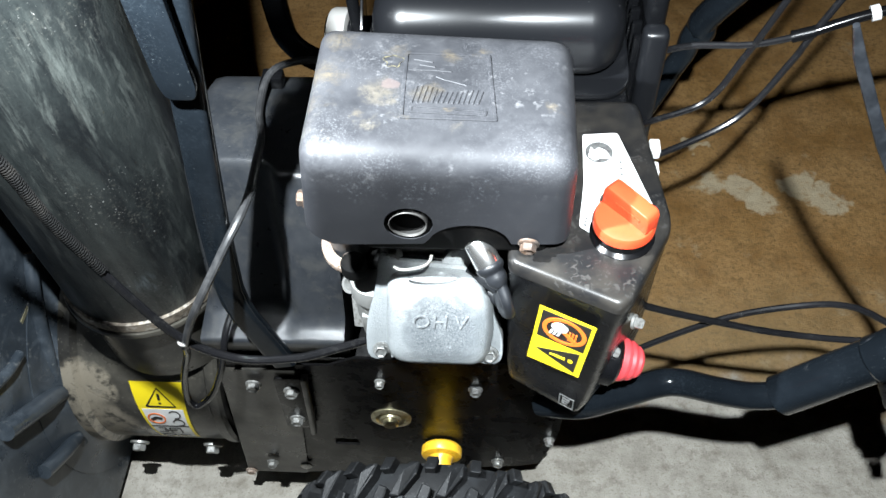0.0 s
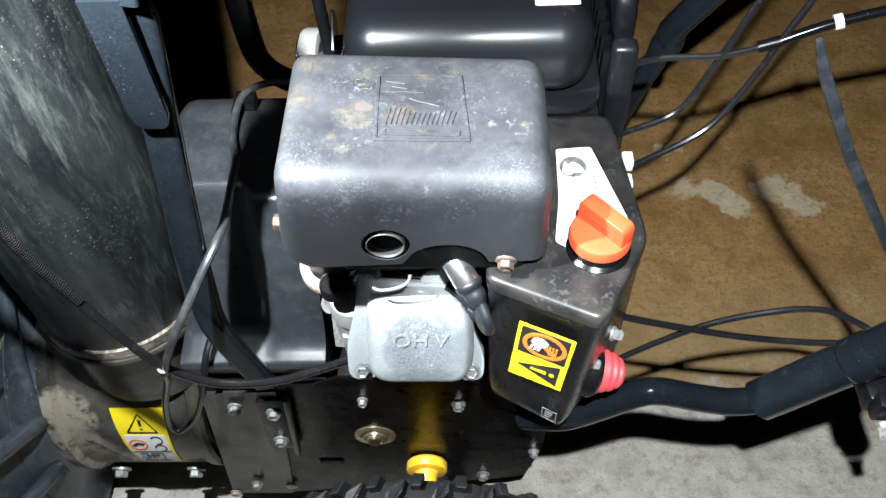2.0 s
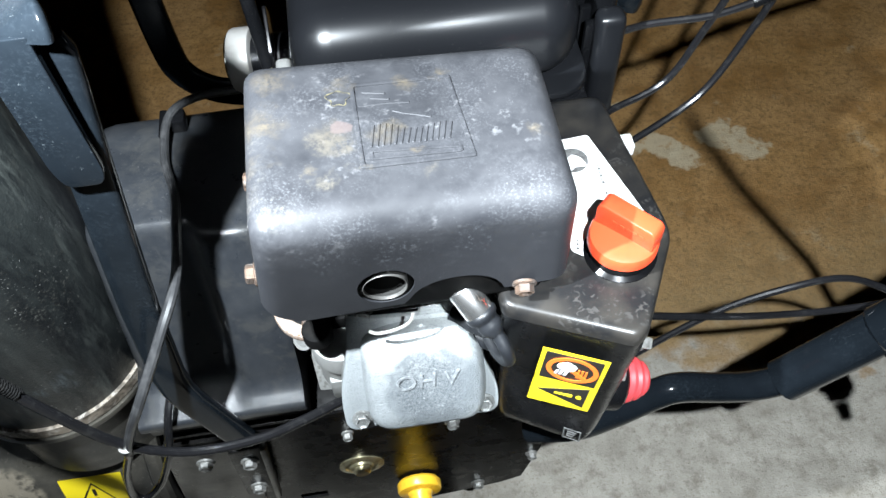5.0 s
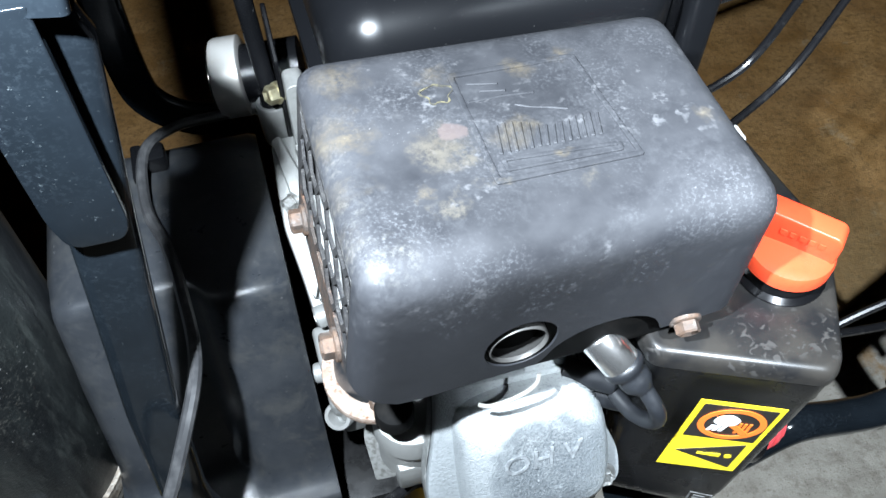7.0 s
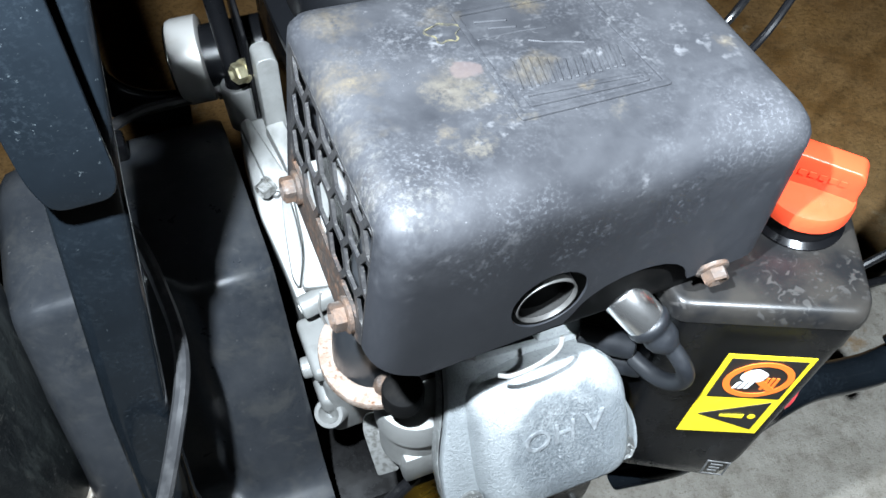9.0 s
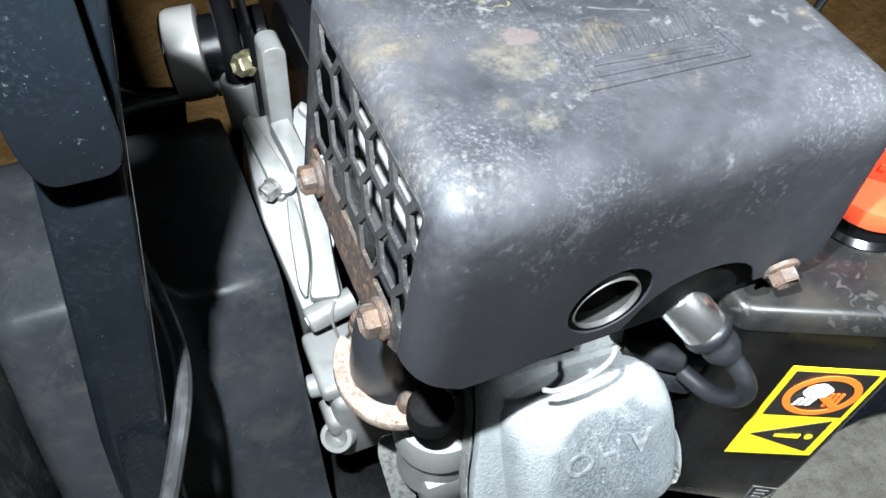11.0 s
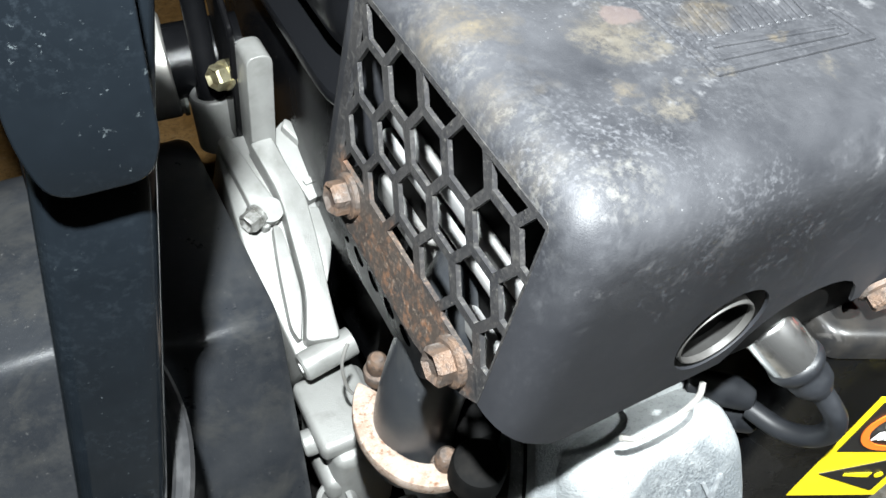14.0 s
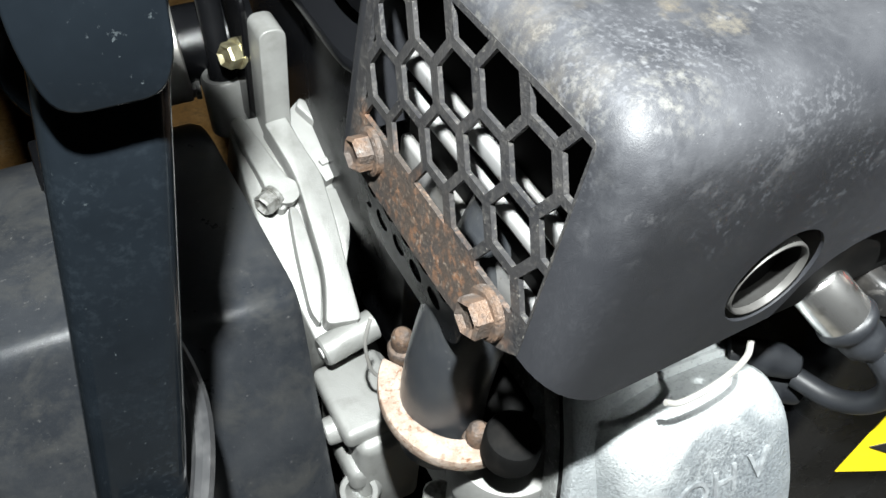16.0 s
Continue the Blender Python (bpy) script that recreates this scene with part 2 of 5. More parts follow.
m_chute = mat("chute_enamel", (0.0065, 0.008, 0.009), 0.3)
tint(m_chute, noise_fac(m_chute, 22, 8, 0.42, 0.66, (1, 1, 0.3), 0.72, 0.5), (0.027, 0.032, 0.031))
tint(m_chute, mul(m_chute, noise_fac(m_chute, 60, 8, 0.5, 0.66, (1, 1, 0.16), 0.75, 0.4), noise_fac(m_chute, 8, 4, 0.4, 0.6)), (0.085, 0.095, 0.088))
tint(m_chute, mul(m_chute, noise_fac(m_chute, 150, 6, 0.52, 0.66, (1, 1, 0.22), 0.75), noise_fac(m_chute, 16, 3, 0.45, 0.6)), (0.05, 0.054, 0.05))
tint(m_chute, mul(m_chute, noise_fac(m_chute, 260, 6, 0.55, 0.66, rough=0.75), noise_fac(m_chute, 11, 4, 0.5, 0.62)), (0.085, 0.085, 0.075))
tint(m_chute, mul(m_chute, noise_fac(m_chute, 420, 4, 0.66, 0.71), noise_fac(m_chute, 14, 3, 0.46, 0.58)), (0.3, 0.3, 0.29))
for place, size in (((-0.278, 0.487, 0.482), 0.016), ((-0.3, 0.478, 0.478), 0.013)):
    tint(m_chute, mul(m_chute, blob(m_chute, place, size, 0.2, 0.03, 60), noise_fac(m_chute, 260, 5, 0.45, 0.6, (1, 1, 0.3), 0.7)), (0.07, 0.085, 0.092))
m_chute.node_tree.nodes["Principled BSDF"].inputs["Specular IOR Level"].default_value = 0.35
# a lengthwise brown band beside the seam
across = nd(m_chute, "ShaderNodeVectorMath")
across.operation = "DOT_PRODUCT"
lk(m_chute, coords(m_chute), across.inputs[0])
across.inputs[1].default_value = (0.802, 0.597, 0.0)
seam = nd(m_chute, "ShaderNodeMapRange")
seam.inputs["From Min"].default_value, seam.inputs["From Max"].default_value = -0.2025, -0.1995
lk(m_chute, across.outputs["Value"], seam.inputs["Value"])
tint(m_chute, mul(m_chute, seam.outputs[0], noise_fac(m_chute, 60, 7, 0.3, 0.6, (1, 1, 0.2), 0.7)), (0.13, 0.115, 0.075))
vary(m_chute, "Roughness", noise_fac(m_chute, 30, 6, 0.3, 0.7, (1, 1, 0.25), 0.7), 0.28, 0.56)
bump(m_chute, 60, 0.001, 5, (1, 1, 0.3))
bump(m_chute, 500, 0.0003, 4)

m_tube = mat("tube_enamel", (0.0055, 0.0074, 0.0096), 0.26)
tint(m_tube, noise_fac(m_tube, 14, 5, 0.4, 0.7, rough=0.6), (0.0095, 0.0128, 0.0165))
tint(m_tube, mul(m_tube, noise_fac(m_tube, 420, 5, 0.5, 0.75, rough=0.7), noise_fac(m_tube, 20, 3, 0.45, 0.65)), (0.017, 0.022, 0.027))
tint(m_tube, mul(m_tube, noise_fac(m_tube, 620, 4, 0.66, 0.72), noise_fac(m_tube, 30, 3, 0.45, 0.6)), (0.06, 0.07, 0.075))
vary(m_tube, "Roughness", noise_fac(m_tube, 50, 4, 0.3, 0.7), 0.08, 0.19)

m_alloy = mat("cast_alloy", (0.29, 0.291, 0.28), 0.42, 0.25)
tint(m_alloy, noise_fac(m_alloy, 45, 5, 0.45, 0.7), (0.22, 0.221, 0.21))
tint(m_alloy, mul(m_alloy, noise_fac(m_alloy, 70, 6, 0.56, 0.74), 0.45), (0.14, 0.138, 0.128))
tint(m_alloy, noise_fac(m_alloy, 500, 3, 0.62, 0.74), (0.29, 0.29, 0.28))
bump(m_alloy, 1400, 0.0002)

# rocker cover: oxidised alloy with a scoured, darker patch
m_rocker = mat("oxidised_alloy", (0.25, 0.267, 0.273), 0.55, 0.15)
tint(m_rocker, noise_fac(m_rocker, 26, 4, 0.5, 0.7), (0.18, 0.194, 0.2))
tint(m_rocker, mul(m_rocker, blob(m_rocker, (0.004, 0.415, 0.61), 0.05, 0.5, 0.022, 60), noise_fac(m_rocker, 60, 5, 0.25, 0.5)), (0.42, 0.44, 0.44))
scoured = blob(m_rocker, (0.0155, 0.39, 0.572), 0.036, 0.86, 0.022, 55)
tint(m_rocker, mul(m_rocker, mul(m_rocker, scoured, 0.85), noise_fac(m_rocker, 90, 6, 0.2, 0.55, rough=0.7)), (0.145, 0.16, 0.17))
core = blob(m_rocker, (0.0125, 0.391, 0.573), 0.029, 0.7, 0.02, 70)
tint(m_rocker, mul(m_rocker, mul(m_rocker, core, 0.8), noise_fac(m_rocker, 700, 7, 0.44, 0.6, rough=0.75)), (0.07, 0.078, 0.086))
tint(m_rocker, mul(m_rocker, core, noise_fac(m_rocker, 340, 7, 0.58, 0.66, rough=0.7)), (0.3, 0.32, 0.33))
tint(m_rocker, mul(m_rocker, noise_fac(m_rocker, 620, 5, 0.54, 0.64), 0.28), (0.09, 0.098, 0.103))
bump(m_rocker, 800, 0.0007)

m_zinc = mat("zinc_bolt", (0.36, 0.36, 0.345), 0.4, 0.5)
tint(m_zinc, noise_fac(m_zinc, 300, 4, 0.45, 0.65), (0.17, 0.165, 0.15))
m_brassy = mat("yellow_zinc", (0.5, 0.46, 0.3), 0.35, 0.8)
tint(m_brassy, noise_fac(m_brassy, 200, 4, 0.45, 0.65), (0.3, 0.26, 0.16))
m_chrome = mat("chrome", (0.92, 0.91, 0.89), 0.25, 0.97)
tint(m_chrome, noise_fac(m_chrome, 120, 4, 0.52, 0.7), (0.45, 0.43, 0.4))
m_satin = mat("satin_steel", (0.5, 0.49, 0.465), 0.35, 0.4)
tint(m_satin, noise_fac(m_satin, 80, 4, 0.5, 0.75), (0.45, 0.42, 0.38))
m_rubber = mat("rubber", (0.009, 0.01, 0.012), 0.45)
tint(m_rubber, noise_fac(m_rubber, 60, 4, 0.45, 0.7), (0.018, 0.0195, 0.0225))
m_tyre = mat("tyre_rubber", (0.0085, 0.009, 0.0098), 0.55)
tint(m_tyre, noise_fac(m_tyre, 40, 5, 0.45, 0.7), (0.02, 0.022, 0.0245))
tint(m_tyre, noise_fac(m_tyre, 320, 4, 0.63, 0.74), (0.1, 0.1, 0.1))
bump(m_tyre, 500, 0.0005)
m_tube.node_tree.nodes["Principled BSDF"].inputs["Specular IOR Level"].default_value = 0.16
m_cable = mat("cable_sheath", (0.008, 0.008, 0.009), 0.24)
tint(m_cable, noise_fac(m_cable, 150, 4, 0.55, 0.75), (0.02, 0.02, 0.02))
m_orange = mat("orange_plastic", (0.84, 0.078, 0.026), 0.36)
tint(m_orange, noise_fac(m_orange, 60, 4, 0.5, 0.8), (0.68, 0.052, 0.018))
bump(m_orange, 1200, 0.00012)
m_red = mat("red_rubber", (0.62, 0.06, 0.068), 0.45)
tint(m_red, noise_fac(m_red, 90, 4, 0.5, 0.8), (0.5, 0.03, 0.035))
m_yellow = mat("yellow_print", (0.8, 0.62, 0.015), 0.4)
tint(m_yellow, noise_fac(m_yellow, 160, 4, 0.58, 0.8), (0.72, 0.58, 0.04))
m_black = mat("black_print", (0.012, 0.011, 0.01), 0.45)
m_oprint = mat("orange_print", (0.75, 0.16, 0.02), 0.4)
m_white = mat("white_print", (0.66, 0.66, 0.645), 0.45)
tint(m_white, noise_fac(m_white, 70, 4, 0.52, 0.8), (0.56, 0.56, 0.535))
m_grey = mat("grey_print", (0.13, 0.13, 0.128), 0.5)
tint(m_grey, noise_fac(m_grey, 300, 4, 0.45, 0.6), (0.07, 0.07, 0.068))
m_rim = mat("yellow_enamel", (0.85, 0.5, 0.03), 0.35)
tint(m_rim, noise_fac(m_rim, 120, 4, 0.5, 0.7), (0.6, 0.33, 0.03))
# near-black; on muffler, ear and port wall it puts shade into the colour
m_dark = mat("near_black_steel", (0.005, 0.005, 0.005), 0.7)
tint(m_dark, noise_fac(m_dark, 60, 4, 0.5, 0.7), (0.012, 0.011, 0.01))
m_gloss.node_tree.nodes["Principled BSDF"].inputs["Specular IOR Level"].default_value = 0.3
m_tank.node_tree.nodes["Principled BSDF"].inputs["Specular IOR Level"].default_value = 0.42
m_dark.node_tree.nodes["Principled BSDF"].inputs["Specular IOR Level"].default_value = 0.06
m_pipe = mat("tail_pipe_steel", (0.1, 0.097, 0.092), 0.5, 0.3)
tint(m_pipe, noise_fac(m_pipe, 90, 4, 0.45, 0.65), (0.07, 0.067, 0.064))
m_bore = mat("sooted_bore", (0.026, 0.0255, 0.0245), 0.75, 0.0, 0.1)
tint(m_bore, noise_fac(m_bore, 200, 4, 0.45, 0.65), (0.022, 0.021, 0.02))
m_soot = mat("muffler_steel", (0.27, 0.27, 0.27), 0.5, 0.1)
tint(m_soot, noise_fac(m_soot, 30, 6, 0.45, 0.7, rough=0.6), (0.2, 0.19, 0.175))
tint(m_soot, noise_fac(m_soot, 320, 5, 0.64, 0.74), (0.12, 0.1, 0.08))
m_buff = mat("weathered_black", (0.011, 0.011, 0.0115), 0.33, 0.0, 0.34)
tint(m_buff, noise_fac(m_buff, 40, 5, 0.4, 0.65), (0.027, 0.0245, 0.0215))
tint(m_buff, mul(m_buff, noise_fac(m_buff, 130, 2, 0.56, 0.62, warp=2.0), noise_fac(m_buff, 25, 2, 0.5, 0.6)), (0.04, 0.038, 0.036))

# worn, brown-stained concrete
m_floor = mat("stained_concrete", (0.32, 0.295, 0.25), 0.75)
tint(m_floor, noise_fac(m_floor, 16, 8, 0.38, 0.62, rough=0.7), (0.46, 0.43, 0.375))
tint(m_floor, noise_fac(m_floor, 42, 8, 0.5, 0.68, rough=0.75), (0.22, 0.195, 0.155))
tint(m_floor, noise_fac(m_floor, 260, 6, 0.56, 0.72), (0.19, 0.165, 0.13))
m_wall = mat("painted_board", (0.035, 0.028, 0.021), 0.85)
tint(m_wall, noise_fac(m_wall, 3, 5, 0.4, 0.7), (0.022, 0.017, 0.012))

# the brown stain covers the floor beyond the near strip
stain_src = coords(m_floor)
sep = nd(m_floor, "ShaderNodeSeparateXYZ")
lk(m_floor, stain_src, sep.inputs[0])
wob = nd(m_floor, "ShaderNodeTexNoise", Scale=9.0, Detail=6.0, Roughness=0.65)
lk(m_floor, stain_src, wob.inputs["Vector"])
edge = nd(m_floor, "ShaderNodeMath")
edge.operation = "MULTIPLY_ADD"
lk(m_floor, wob.outputs["Fac"], edge.inputs[0])
edge.inputs[1].default_value = 0.34
lk(m_floor, sep.outputs["Y"], edge.inputs[2])
ramp = nd(m_floor, "ShaderNodeMapRange")
ramp.inputs["From Min"].default_value, ramp.inputs["From Max"].default_value = 0.785, 0.845
lk(m_floor, edge.outputs[0], ramp.inputs["Value"])
tint(m_floor, mul(m_floor, ramp.outputs[0], 0.95), (0.37, 0.205, 0.066))
tint(m_floor, mul(m_floor, ramp.outputs[0], noise_fac(m_floor, 11, 7, 0.45, 0.62, warp=0.5)), (0.26, 0.135, 0.04))
tint(m_floor, mul(m_floor, ramp.outputs[0], noise_fac(m_floor, 55, 7, 0.5, 0.66, rough=0.75)), (0.21, 0.118, 0.04))
tint(m_floor, mul(m_floor, ramp.outputs[0], noise_fac(m_floor, 7, 6, 0.6, 0.68, rough=0.75)), (0.38, 0.28, 0.16))
tint(m_floor, mul(m_floor, ramp.outputs[0], noise_fac(m_floor, 130, 7, 0.5, 0.64, rough=0.8)), (0.15, 0.085, 0.03))
near = nd(m_floor, "ShaderNodeMapRange")
near.inputs["From Min"].default_value, near.inputs["From Max"].default_value = 1.06, 0.8
lk(m_floor, edge.outputs[0], near.inputs["Value"])
tint(m_floor, mul(m_floor, mul(m_floor, ramp.outputs[0], near.outputs[0]), 0.6), (0.26, 0.2, 0.105))
# where the stain has flaked off
for x, y, r in ((0.42, 1.035, 0.028), (0.47, 1.015, 0.036), (0.5, 0.985, 0.03), (0.57, 1.03, 0.036), (0.61, 1.0, 0.034), (0.4, 1.12, 0.016)):
    tint(m_floor, mul(m_floor, blob(m_floor, (x, y + 0.6, 0.0), r, 0.8, 0.09, 22), mul(m_floor, noise_fac(m_floor, 60, 6, 0.32, 0.46, rough=0.7), 0.8)), (0.52, 0.44, 0.3))
vary(m_floor, "Roughness", noise_fac(m_floor, 9, 5, 0.4, 0.65), 0.5, 0.85)
bump(m_floor, 45, 0.003, 6)
bump(m_floor, 400, 0.0012, 4)

# ---- mesh helpers ----
from mathutils import geometry


def part(name, bm, material, parent, label="", angle=35, base=BASE, keep=False):
    """Links a bmesh, in world coordinates, as one mesh under a thing or a part."""
    bmesh.ops.transform(bm, matrix=Matrix.Translation(-base), verts=bm.verts)
    me = bpy.data.meshes.new(name)
    bmesh.ops.recalc_face_normals(bm, faces=bm.faces)
    bm.to_mesh(me)
    bm.free()
    me.materials.append(material)
    for p in me.polygons:
        p.use_smooth = True
    me.set_sharp_from_angle(angle=radians(angle))
    ob = new(name, me)
    ob.parent = parent
    if label:
        ob["label"] = label
    return ob


def join(*bms):
    out = bmesh.new()
    for b in bms:
        me = bpy.data.meshes.new("tmp")
        b.to_mesh(me)
        b.free()
        out.from_mesh(me)
        bpy.data.meshes.remove(me)
    return out


def frame_of(axis):
    """A turn that takes z to the given axis."""
    return Vector((0, 0, 1)).rotation_difference(Vector(axis).normalized()).to_matrix().to_4x4()


def bevel(bm, r, seg=2, angle=30):
    if r > 0:
        es = [e for e in bm.edges if len(e.link_faces) == 2 and e.calc_face_angle(0) > radians(angle)]
        bmesh.ops.bevel(bm, geom=es, offset=r, segments=seg, profile=0.5, affect="EDGES", clamp_overlap=True)
    return bm


def rbox(lo, hi, r=0.002, seg=2):
    bm = bmesh.new()
    lo, hi = Vector(lo), Vector(hi)
    bmesh.ops.create_cube(bm, size=1, matrix=Matrix.Translation((lo + hi) / 2) @ Matrix.Diagonal((*(hi - lo), 1)))
    return bevel(bm, r, seg)


def prism(outline, lo, hi, axis="z", r=0.0, seg=2, angle=30):
    """A flat outline, given in the two other axes in order, drawn out along an axis."""
    bm = bmesh.new()

    def at(p, h):
        return {"x": (h, p[0], p[1]), "y": (p[0], h, p[1]), "z": (p[0], p[1], h)}[axis]

    a = [bm.verts.new(at(p, lo)) for p in outline]
    b = [bm.verts.new(at(p, hi)) for p in outline]
    bm.faces.new(a)
    bm.faces.new(b)
    n = len(outline)
    for i in range(n):
        bm.faces.new((a[i], a[(i + 1) % n], b[(i + 1) % n], b[i]))
    bmesh.ops.recalc_face_normals(bm, faces=bm.faces)
    return bevel(bm, r, seg, angle)


def rounded(points, r, n=5):
    """An outline with its corners rounded; r is one radius or one for each corner."""
    out, k = [], len(points)
    for i, p in enumerate(points):
        rr = r[i] if isinstance(r, (list, tuple)) else r
        p, a, b = Vector(p), Vector(points[i - 1]), Vector(points[(i + 1) % k])
        u, v = (a - p), (b - p)
        d = min(rr, u.length * 0.49, v.length * 0.49)
        if d <= 0:
            out.append(tuple(p))
            continue
        s, e = p + u.normalized() * d, p + v.normalized() * d
        for j in range(n + 1):
            t = j / n
            out.append(tuple(s * (1 - t) ** 2 + p * 2 * t * (1 - t) + e * t * t))
    return out


def circle(cy, cz, r, n=24, a0=0.0, ry=None):
    return [(cy + r * math.cos(a0 + 2 * math.pi * i / n), cz + (ry or r) * math.sin(a0 + 2 * math.pi * i / n)) for i in range(n)]


def inside(p, poly):
    hit, n = False, len(poly)
    for i in range(n):
        (x1, y1), (x2, y2) = poly[i], poly[(i + 1) % n]
        if (y1 > p[1]) != (y2 > p[1]) and p[0] < (x2 - x1) * (p[1] - y1) / (y2 - y1) + x1:
            hit = not hit
    return hit


def clip(poly, lo, hi):
    """A polygon cut to a rectangle."""
    for k, lim, sign in ((0, lo[0], 1), (0, hi[0], -1), (1, lo[1], 1), (1, hi[1], -1)):
        out = []
        for i in range(len(poly)):
            a, b = poly[i - 1], poly[i]
            da, db = sign * (a[k] - lim), sign * (b[k] - lim)
            if (da >= 0) != (db >= 0):
                t = da / (da - db)
                out.append((a[0] + t * (b[0] - a[0]), a[1] + t * (b[1] - a[1])))
            if db >= 0:
                out.append(b)
        poly = out
        if len(poly) < 3:
            return []
    return poly


def plate(outline, holes, lo, hi, axis):
    """A sheet with real holes through it, drawn out along an axis."""
    verts, edges = [], []
    for loop in [outline] + holes:
        s = len(verts)
        verts += [Vector(p) for p in loop]
        edges += [(s + i, s + (i + 1) % len(loop)) for i in range(len(loop))]
    vs, es, fs, *_ = geometry.delaunay_2d_cdt(verts, edges, [], 0, 1e-6)
    bm = bmesh.new()

    def at(p, h):
        return {"x": (h, p[0], p[1]), "y": (p[0], h, p[1]), "z": (p[0], p[1], h)}[axis]

    a = [bm.verts.new(at(p, lo)) for p in vs]
    b = [bm.verts.new(at(p, hi)) for p in vs]
    count = {}
    for f in fs:
        c = sum((vs[i] for i in f), Vector((0, 0))) / len(f)
        if not inside(c, outline) or any(inside(c, h) for h in holes):
            continue
        bm.faces.new([a[i] for i in f])
        bm.faces.new([b[i] for i in reversed(f)])
        for i in range(len(f)):
            k = (f[i], f[(i + 1) % len(f)])
            count[k] = 1
    for (i, j) in count:
        if (j, i) not in count:
            bm.faces.new((a[j], a[i], b[i], b[j]))
    bmesh.ops.delete(bm, geom=[v for v in bm.verts if not v.link_faces], context="VERTS")
    return bm


def spline(points, n=8):
    """A smooth line through points."""
    p = [Vector(q) for q in points]
    p = [2 * p[0] - p[1]] + p + [2 * p[-1] - p[-2]]
    out = []
    for i in range(1, len(p) - 2):
        for j in range(n):
            t = j / n
            out.append(0.5 * (2 * p[i] + (p[i + 1] - p[i - 1]) * t + (2 * p[i - 1] - 5 * p[i] + 4 * p[i + 1] - p[i + 2]) * t * t + (3 * p[i] - p[i - 1] - 3 * p[i + 1] + p[i + 2]) * t ** 3))
    return out + [p[-2]]


def sweep(line, section, up=(0, 0, 1)):
    """A section, of (across, up) pairs, drawn along a line; section may be a function of 0..1 along it."""
    bm, rings = bmesh.new(), []
    line = [Vector(p) for p in line]
    ref = Vector(up)
    for i, p in enumerate(line):
        d = (line[min(i + 1, len(line) - 1)] - line[max(i - 1, 0)]).normalized()
        u = ref - ref.dot(d) * d
        if u.length < 1e-4:
            u = d.orthogonal()
        u.normalize()
        ref = u
        s = d.cross(u)
        sec = section(i / (len(line) - 1)) if callable(section) else section
        rings.append([bm.verts.new(p + s * x + u * y) for x, y in sec])
    n = len(rings[0])
    for a, b in zip(rings, rings[1:]):
        for i in range(n):
            bm.faces.new((a[i], a[(i + 1) % n], b[(i + 1) % n], b[i]))
    bm.faces.new(rings[0])
    bm.faces.new(list(reversed(rings[-1])))
    return bm


def tube(points, r, sides=12, n=8):
    return sweep(spline(points, n) if n > 1 else points, circle(0, 0, r, sides))


def turned(profile, origin, axis, sides=32, caps=True):
    """A body of revolution: (radius, height) pairs about an axis."""
    bm, rings = bmesh.new(), []
    m = Matrix.Translation(origin) @ frame_of(axis)
    for r, h in profile:
        if r < 1e-6:
            rings.append([bm.verts.new(m @ Vector((0, 0, h)))])
        else:
            rings.append([bm.verts.new(m @ Vector((r * math.cos(2 * math.pi * i / sides), r * math.sin(2 * math.pi * i / sides), h))) for i in range(sides)])
    for a, b in zip(rings, rings[1:]):
        for i in range(sides):
            q = [a[i % len(a)], a[(i + 1) % len(a)], b[(i + 1) % len(b)], b[i % len(b)]]
            q = list(dict.fromkeys(q))
            if len(q) > 2:
                bm.faces.new(q)
    for ring in (rings[0], rings[-1]):
        if caps and len(ring) > 2:
            bm.faces.new(ring)
    return bm


def hex_bolt(origin, axis, r=0.006, h=0.005, washer=1.35):
    """A flanged hexagon head with a shallow dished top."""
    m = Matrix.Translation(origin) @ frame_of(axis)
    bm = bmesh.new()
    prof = [(r * washer, 0, 24), (r * washer, h * 0.22, 24), (r * 1.12, h * 0.3, 24)]
    rings = [[m @ Vector((q * math.cos(2 * math.pi * i / n), q * math.sin(2 * math.pi * i / n), z)) for i in range(n)] for q, z, n in prof]
    vs = [[bm.verts.new(p) for p in ring] for ring in rings]
    for a, b in zip(vs, vs[1:]):
        for i in range(24):
            bm.faces.new((a[i], a[(i + 1) % 24], b[(i + 1) % 24], b[i]))
    bm.faces.new(vs[0])
    bm.faces.new(vs[-1])
    hexa = bmesh.new()
    lo = [hexa.verts.new(m @ Vector((r * math.cos(math.pi / 3 * i), r * math.sin(math.pi / 3 * i), h * 0.2))) for i in range(6)]
    mid = [hexa.verts.new(m @ Vector((r * math.cos(math.pi / 3 * i), r * math.sin(math.pi / 3 * i), h * 0.88))) for i in range(6)]
    top = [hexa.verts.new(m @ Vector((r * 0.84 * math.cos(math.pi / 3 * i), r * 0.84 * math.sin(math.pi / 3 * i), h))) for i in range(6)]
    dish = [hexa.verts.new(m @ Vector((r * 0.55 * math.cos(math.pi / 3 * i), r * 0.55 * math.sin(math.pi / 3 * i), h * 0.82))) for i in range(6)]
    for a, b in ((lo, mid), (mid, top), (top, dish)):
        for i in range(6):
            hexa.faces.new((a[i], a[(i + 1) % 6], b[(i + 1) % 6], b[i]))
    hexa.faces.new(dish)
    hexa.faces.new(lo)
    return join(bm, hexa)


